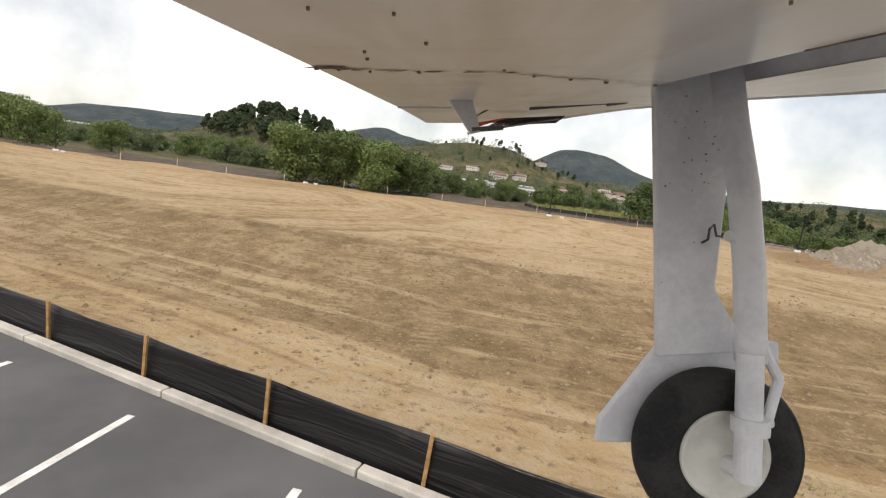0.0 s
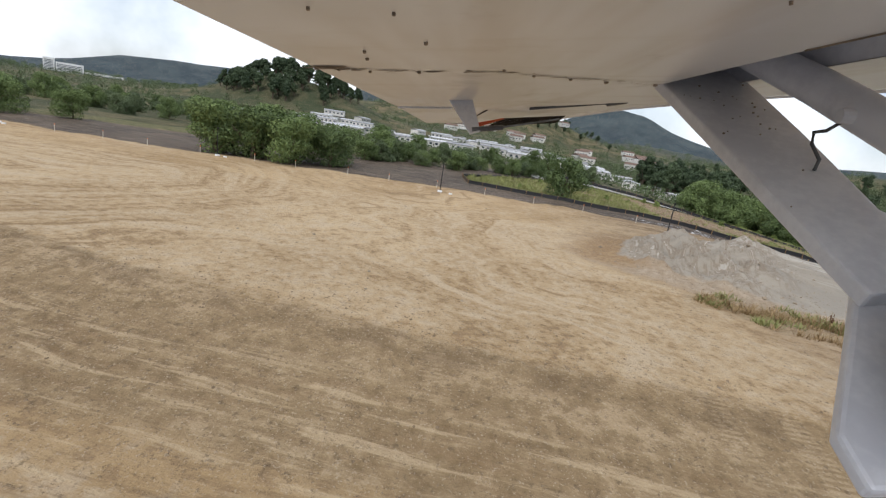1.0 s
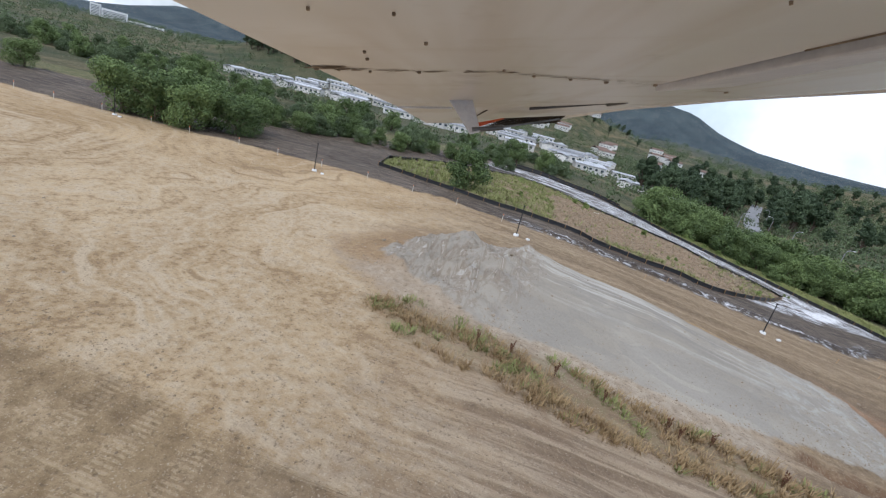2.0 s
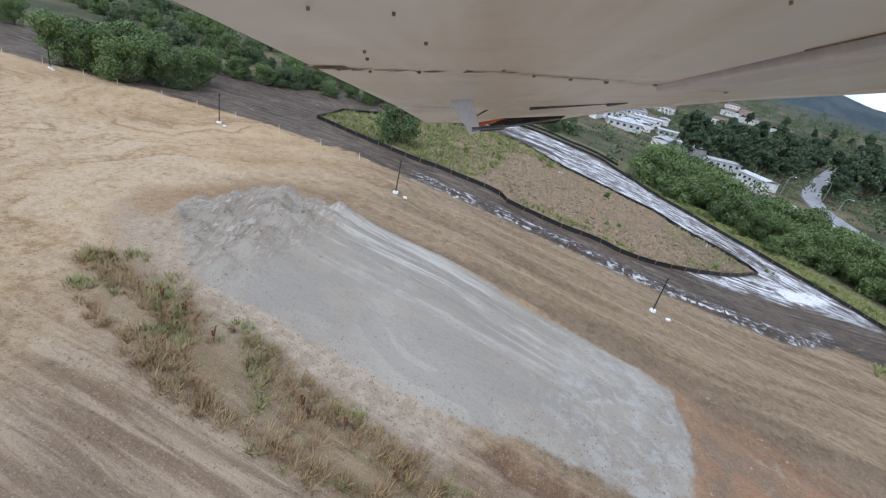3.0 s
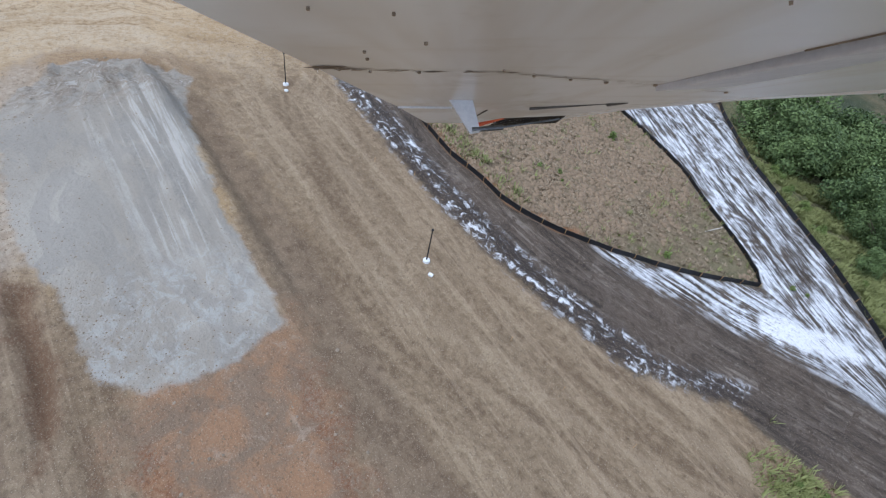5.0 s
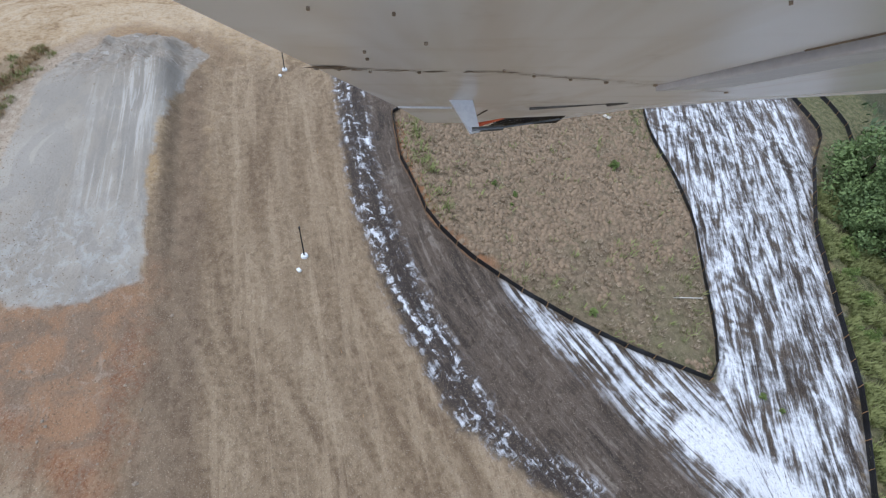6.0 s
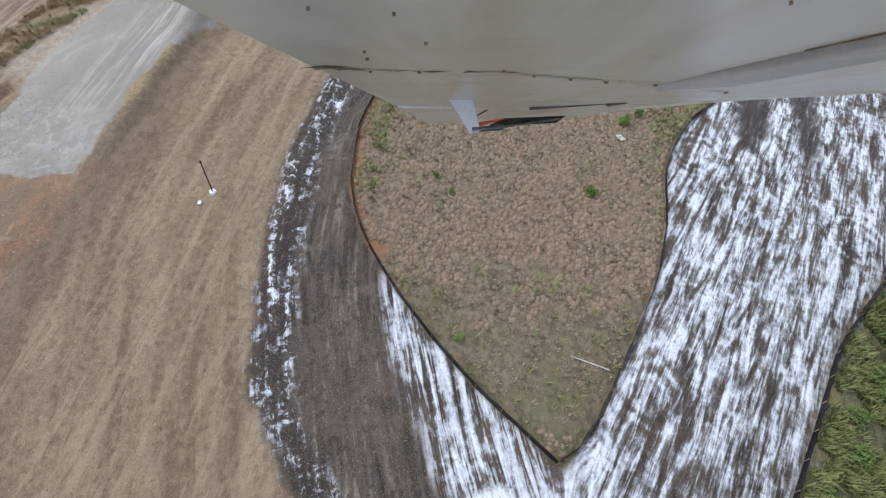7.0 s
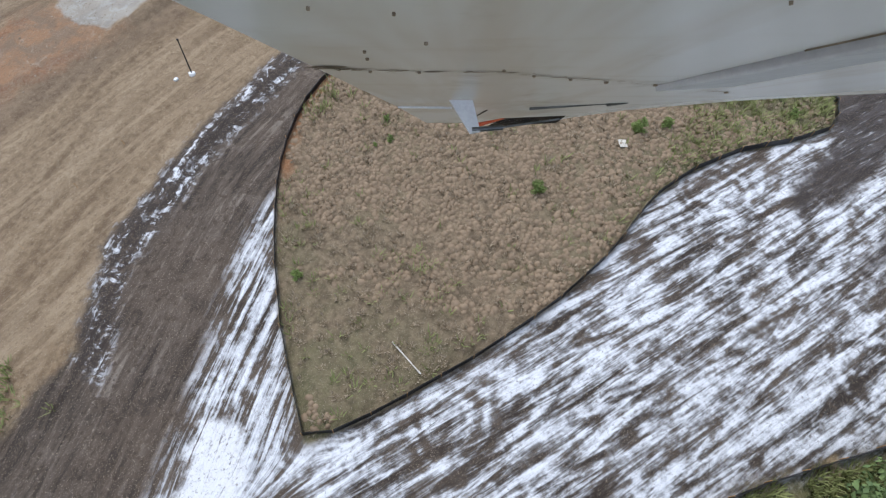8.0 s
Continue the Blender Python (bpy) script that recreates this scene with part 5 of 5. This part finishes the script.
TRAIL = [(0.02, -0.090), (0.145, -0.0875), (0.271, -0.083), (0.695, -0.069), (1.58, -0.058)]
LEAD = [(0.02, 0.66), (0.30, 0.545), (0.463, 0.457), (0.56, 0.372), (0.772, 0.315), (1.10, 0.315), (1.30, 0.33), (1.58, 0.33)]
WELL_D, WELL_X = (0.05, 0.396), (0.187, 0.246)

def build_aeroplane():
    plane = empty("model_aeroplane", "grimy white model aeroplane with its gear coming up", "aeroplane")
    nd, nx = 46, 40
    ds = np.sort(np.r_[0.02 + (1.58 - 0.02) * (np.linspace(0, 1, nd - 1) ** 1.6), WELL_D])
    verts, faces = [], []
    for side in (0, 1):
        for d in ds:
            te, le = float(np.interp(d, *np.array(TRAIL).T)), float(np.interp(d, *np.array(LEAD).T))
            for k in range(nx + 1):
                x = float(np.interp(k, (0, 16, 24, nx), (te, WELL_X[0], WELL_X[1], le)))
                u = (x - te) / (le - te)
                thick = 0.066 * (4 * u * (1 - u)) ** 0.55 * (1.15 - 0.35 * (1 - u))
                p = under(d, x)
                nose = 0.010 * smooth(np.array((u - 0.90) / 0.10)) * (1 - side)
                verts.append((p.x, p.y + float(nose) + side * thick, p.z))
    k = (nd + 1) * (nx + 1)
    for j in range(nd):
        dm = (ds[j] + ds[j + 1]) / 2
        for i in range(nx):
            q = j * (nx + 1) + i
            if not (WELL_D[0] < dm < WELL_D[1] and 16 <= i < 24):
                faces.append((q, q + 1, q + nx + 2, q + nx + 1))
            faces.append((k + q, k + q + nx + 1, k + q + nx + 2, k + q + 1))
    for j, flip in ((0, False), (nd, True)):
        for i in range(nx):
            q = j * (nx + 1) + i
            faces.append((q, k + q, k + q + 1, q + 1) if not flip else (q, q + 1, k + q + 1, k + q))
    raw_part("wing", verts, faces, M_WING, plane, "off-white grimy wing underside", True)

    # pale lining of the wheel bay: a roof and its side walls
    lining = []
    for d in (WELL_D[0] - 0.004, WELL_D[1] + 0.004):
        for x, up in ((WELL_X[0] - 0.003, 0.001), (WELL_X[0] - 0.003, 0.026), (WELL_X[1] + 0.003, 0.026), (WELL_X[1] + 0.003, 0.001)):
            lining.append(tuple(under(d, x) + Vector((0, up, 0))))
    raw_part("bay_lining", lining, [(0, 1, 5, 4), (1, 2, 6, 5), (2, 3, 7, 6), (4, 5, 6, 7)], M_GEAR, plane, "shaded white lining of the wheel bay")
    # panel seam with screws across the chord, just proud of the skin
    seam = [(535, 111), (600, 122), (742, 126), (892, 127), (1010, 138), (1160, 150), (1290, 163)]
    rng = random.Random(9)
    verts, faces = [], []
    for k in range(110):
        u = rng.uniform(566, 1290)
        v = float(np.interp(u, *np.array(seam, float).T)) + rng.gauss(0, 1.2)
        d = WING_H * F / (WING_V - v)
        p = under(d, (u - 784) / F * d)
        w, h = rng.uniform(0.001, 0.006) * (1 if rng.random() < 0.85 else 2.5), rng.uniform(0.0004, 0.0014) * (1.0 + 1.0 * (u < 640))
        n = len(verts)
        for a, b in ((-1, -0.5), (-0.3, -1), (1, -0.6), (0.8, 0.7), (-0.5, 1)):
            q = p + Vector((a * w, -0.0004, b * h))
            verts.append((q.x, q.y - b * h * (441 - WING_V) / F, q.z))
        faces.append(tuple(range(n, n + 5)))
    tagged(raw_part("seam_grime", verts, faces, M_DIRT, plane, "broken brown grime along the panel seam"), kind="stuff")
    bm = bmesh.new()
    s0, s1 = (WING_V - 88, 1425), (WING_V - 54, 1580)
    p0, p1 = (under(WING_H * F / h, (u - 784) / F * WING_H * F / h) - Vector((0, 0.0006, 0)) for h, u in (s0, s1))
    tube(bm, p0, p1, 0.00045, seg=6)
    part("door_seam", bm, M_DIRT, plane)
    # highlight along the aileron edge, modelled as a thin white bar
    bm = bmesh.new()
    tube(bm, spot(704, 190, 0.60), spot(800, 191, 0.60), 0.0014, seg=8)
    part("edge_highlight", bm, M_GEAR, plane, "white bar standing in for the highlight on the aileron edge")
    rng = random.Random(4)
    for u, v in [(600, 122), (655, 126), (742, 127), (892, 124), (945, 134), (1010, 140), (1073, 145), (1160, 150), (1285, 163), (645, 90), (754, 75), (650, 103), (545, 12), (697, 22), (1400, 2), (560, 120)]:
        d = WING_H * F / (WING_V - v)
        bm = bmesh.new()
        tube(bm, under(d, (u - 784) / F * d), under(d, (u - 784) / F * d) - Vector((0, 0.0012, 0)), (0.0010 + 0.0006 * rng.random()) * (d / 0.30) ** 0.8, seg=10)
        part("screw", bm, M_DIRT, plane)

    # aileron, its horn and push rod
    bm = bmesh.new()
    box(bm, (0.004, 0.0010, 0.80), Matrix.Translation(under(1.16, 0.075) - Vector((0, 0.0004, 0))) @ Matrix.Rotation(math.atan((441 - WING_V) / F), 4, "X"))
    part("hinge_gap", bm, M_GRIME, plane)
    horn = bmesh.new()
    dh = 0.56
    quad = [spot(785, 160, dh), spot(832, 158, dh), spot(850, 232, dh * 0.99), spot(832, 236, dh * 0.99)]
    vs = [horn.verts.new(p) for p in quad] + [horn.verts.new(p + Vector((0.0, 0, -0.006))) for p in quad]
    for f in ((0, 1, 2, 3), (7, 6, 5, 4), (0, 4, 5, 1), (1, 5, 6, 2), (2, 6, 7, 3), (3, 7, 4, 0)):
        horn.faces.new([vs[i] for i in f])
    horn_ob = part("control_horn", horn, M_GEAR, plane, "white control horn")
    bm = bmesh.new()
    tube(bm, spot(835, 230, dh - 0.004), spot(890, 226, dh), 0.0032, seg=10)
    tube(bm, spot(885, 226, dh), spot(990, 211, dh + 0.05), 0.0013, seg=8)
    part("push_rod", bm, M_WIRE, horn_ob)
    bm = bmesh.new()
    tube(bm, spot(938, 193, 0.70), spot(1080, 182, 0.62), 0.0022, seg=8)
    tube(bm, spot(1075, 183, 0.62), spot(1110, 178, 0.60), 0.0045, seg=10)
    part("servo_rod", bm, M_WIRE, plane)
    bm = bmesh.new()
    for k in range(6):
        tube(bm, spot(875 - 4 * k + 10, 211 + 2.4 * k, 0.90), spot(1000 - 3 * k, 206 + 2.2 * k, 0.90), 0.0012, seg=6)
    part("hinge_slats", bm, M_GRIME, plane)
    bm = bmesh.new()
    tube(bm, spot(846, 221, 0.88), spot(892, 210, 0.88), 0.0042, 0.0012, seg=8)
    part("tip_trim", bm, M_RED, plane, "orange-red trim at the wing tip")
    return plane


def rounded_plate(bm, outline, d, thick, bevel=0.0015):
    """A flat plate with the given outline (sightings), thick metres towards the far side."""
    front = [bm.verts.new(spot(u, v, d)) for u, v in outline]
    back = [bm.verts.new(spot(u, v, d) + Vector((0, 0, -thick))) for u, v in outline]
    n = len(outline)
    made = [bm.faces.new(front), bm.faces.new(back[::-1])]
    for i in range(n):
        made.append(bm.faces.new((front[i], back[i], back[(i + 1) % n], front[(i + 1) % n])))
    bmesh.ops.recalc_face_normals(bm, faces=bm.faces)
    bmesh.ops.bevel(bm, geom=list(bm.edges), offset=bevel, segments=2, affect="EDGES", profile=0.5)


GD = 0.386
PIVOT = Vector((0.2240, 0.1557, -0.3851))


def build_gear(plane):
    back = Matrix.Translation(-PIVOT)
    bm = bmesh.new()
    path = [(1285, 118), (1297, 220), (1315, 330), (1326, 480), (1328, 600), (1328, 640)]
    sweep(bm, [spot(a, b, GD - 0.028) for a, b in path], 0.0114)
    tube(bm, spot(1318, 425, GD - 0.028), spot(1286, 417, GD - 0.028), 0.0052, 0.0042, 12)
    bmesh.ops.transform(bm, matrix=back, verts=list(bm.verts))
    gear = part("landing_gear", bm, M_GEAR, plane, "white retracting leg with a black-tyred wheel")
    gear.matrix_basis = Matrix.Translation(PIVOT)

    def own(name, bm, material, label=""):
        bmesh.ops.transform(bm, matrix=back, verts=list(bm.verts))
        return part(name, bm, material, gear, label)

    bm = bmesh.new()
    rounded_plate(bm, [(1160, 112), (1302, 108), (1300, 190), (1288, 330), (1266, 510), (1300, 575), (1300, 625), (1166, 632), (1164, 400)], GD + 0.006, 0.010, 0.0016)
    own("door", bm, M_GEAR, "white gear door speckled with dirt")
    bm = bmesh.new()
    rounded_plate(bm, [(1190, 580), (1235, 600), (1380, 606), (1380, 640), (1290, 660), (1190, 730), (1130, 785), (1056, 783), (1060, 742), (1120, 668)], GD + 0.016, 0.008, 0.002)
    own("fork_cover", bm, M_GEAR)
    bm = bmesh.new()
    tube(bm, spot(1328, 625, GD - 0.032), spot(1322, 850, GD - 0.032), 0.0096, seg=18)
    tube(bm, spot(1328, 738, GD - 0.032), spot(1327, 765, GD - 0.032), 0.0135, seg=18)
    own("lower_leg", bm, M_GEAR)
    bm = bmesh.new()
    tube(bm, spot(1345, 605, GD - 0.032), spot(1378, 672, GD - 0.032), 0.0040, seg=10)
    tube(bm, spot(1378, 672, GD - 0.032), spot(1357, 748, GD - 0.032), 0.0040, seg=10)
    tube(bm, spot(1335, 748, GD - 0.032), spot(1362, 745, GD - 0.032), 0.0055, seg=10)
    own("torque_link", bm, M_GEAR)
    bm = bmesh.new()
    wire = [(1242, 430), (1253, 424), (1256, 405), (1264, 398), (1268, 418), (1288, 420)]
    sweep(bm, [spot(a, b, GD + 0.006 - 0.0062 * k) for k, (a, b) in enumerate(wire)], 0.0011, 8)
    own("clip_wire", bm, M_WIRE, "bent steel wire")
    rng = random.Random(12)
    for k in range(26):
        u, v = rng.uniform(1170, 1285), rng.choice((rng.uniform(165, 345), rng.uniform(165, 600)))
        if u > 1288 - (v - 190) * 0.06:
            continue
        p = spot(u, v, GD + 0.0055)
        bm = bmesh.new()
        tube(bm, p, p + Vector((0, 0, 0.0006)), rng.uniform(0.0003, 0.0009), seg=7)
        own("dirt_speck", bm, M_DIRT)
    bm = bmesh.new()
    for k in range(6):
        p = spot(1248 + 8 * k, 612 - 4 * (k % 2), GD + 0.0150)
        tube(bm, p, p + Vector((0.0, -0.005, 0)), 0.0012, seg=6)
    own("grease_streaks", bm, M_GRIME)

    # wheel: turned profiles about the axle, which points back towards the fuselage
    centre = spot(1268, 797, GD - 0.004)

    def turned(name, profile, material, label=""):
        seg, verts, faces = 56, [], []
        for k in range(seg):
            a = 2 * math.pi * k / seg
            for r, z in profile:
                verts.append((centre.x - PIVOT.x + r * math.cos(a), centre.y - PIVOT.y + r * math.sin(a), centre.z - PIVOT.z + z))
        n = len(profile)
        for k in range(seg):
            for i in range(n - 1):
                a, b = k * n + i, ((k + 1) % seg) * n + i
                faces.append((a, b, b + 1, a + 1))
        return raw_part(name, verts, faces, material, gear, label, True)

    turned("tyre", [(0.036, 0.010), (0.044, 0.0155), (0.054, 0.0165), (0.060, 0.0150), (0.0625, 0.0132), (0.0645, 0.0135), (0.0685, 0.0080),
                    (0.0702, 0.0), (0.0685, -0.0100), (0.0620, -0.0175), (0.044, -0.0185), (0.036, -0.012)], M_TYRE, "black rubber tyre with a moulded ridge")
    turned("hub", [(0.0001, 0.0105), (0.012, 0.0105), (0.014, 0.0085), (0.030, 0.0085), (0.034, 0.0125), (0.0375, 0.0125), (0.0375, -0.012), (0.0001, -0.012)], M_HUB,
           "cream plastic wheel disc")
    bm = bmesh.new()
    tube(bm, centre + Vector((0.003, -0.008, 0.004)), spot(1318, 832, GD - 0.032), 0.0075, seg=16)
    own("axle", bm, M_GEAR)
    return gear


aeroplane = build_aeroplane()
landing_gear = build_gear(aeroplane)

# degrees by which the leg has swung up, by time
SWING = [(0.0, 0.0), (0.1, 3.2), (0.3, 12.6), (0.5, 23.8), (0.6, 28.8), (0.8, 37.8), (1.0, 47.2), (1.1, 51.4), (1.2, 56.5), (1.3, 62.5), (1.4, 69.0), (1.5, 74.5), (1.6, 75.9), (8.0, 75.9)]
# the leg folds inwards, about an axis that lies nearly along the flight
HINGE = Vector((-18.19, -0.44, 1.0)).normalized()


def motions():
    walk(aeroplane, WALK)
    walk(landing_gear, [(t, Matrix.Translation(PIVOT) @ Matrix.Rotation(radians(a), 4, HINGE)) for t, a in SWING])


motions()
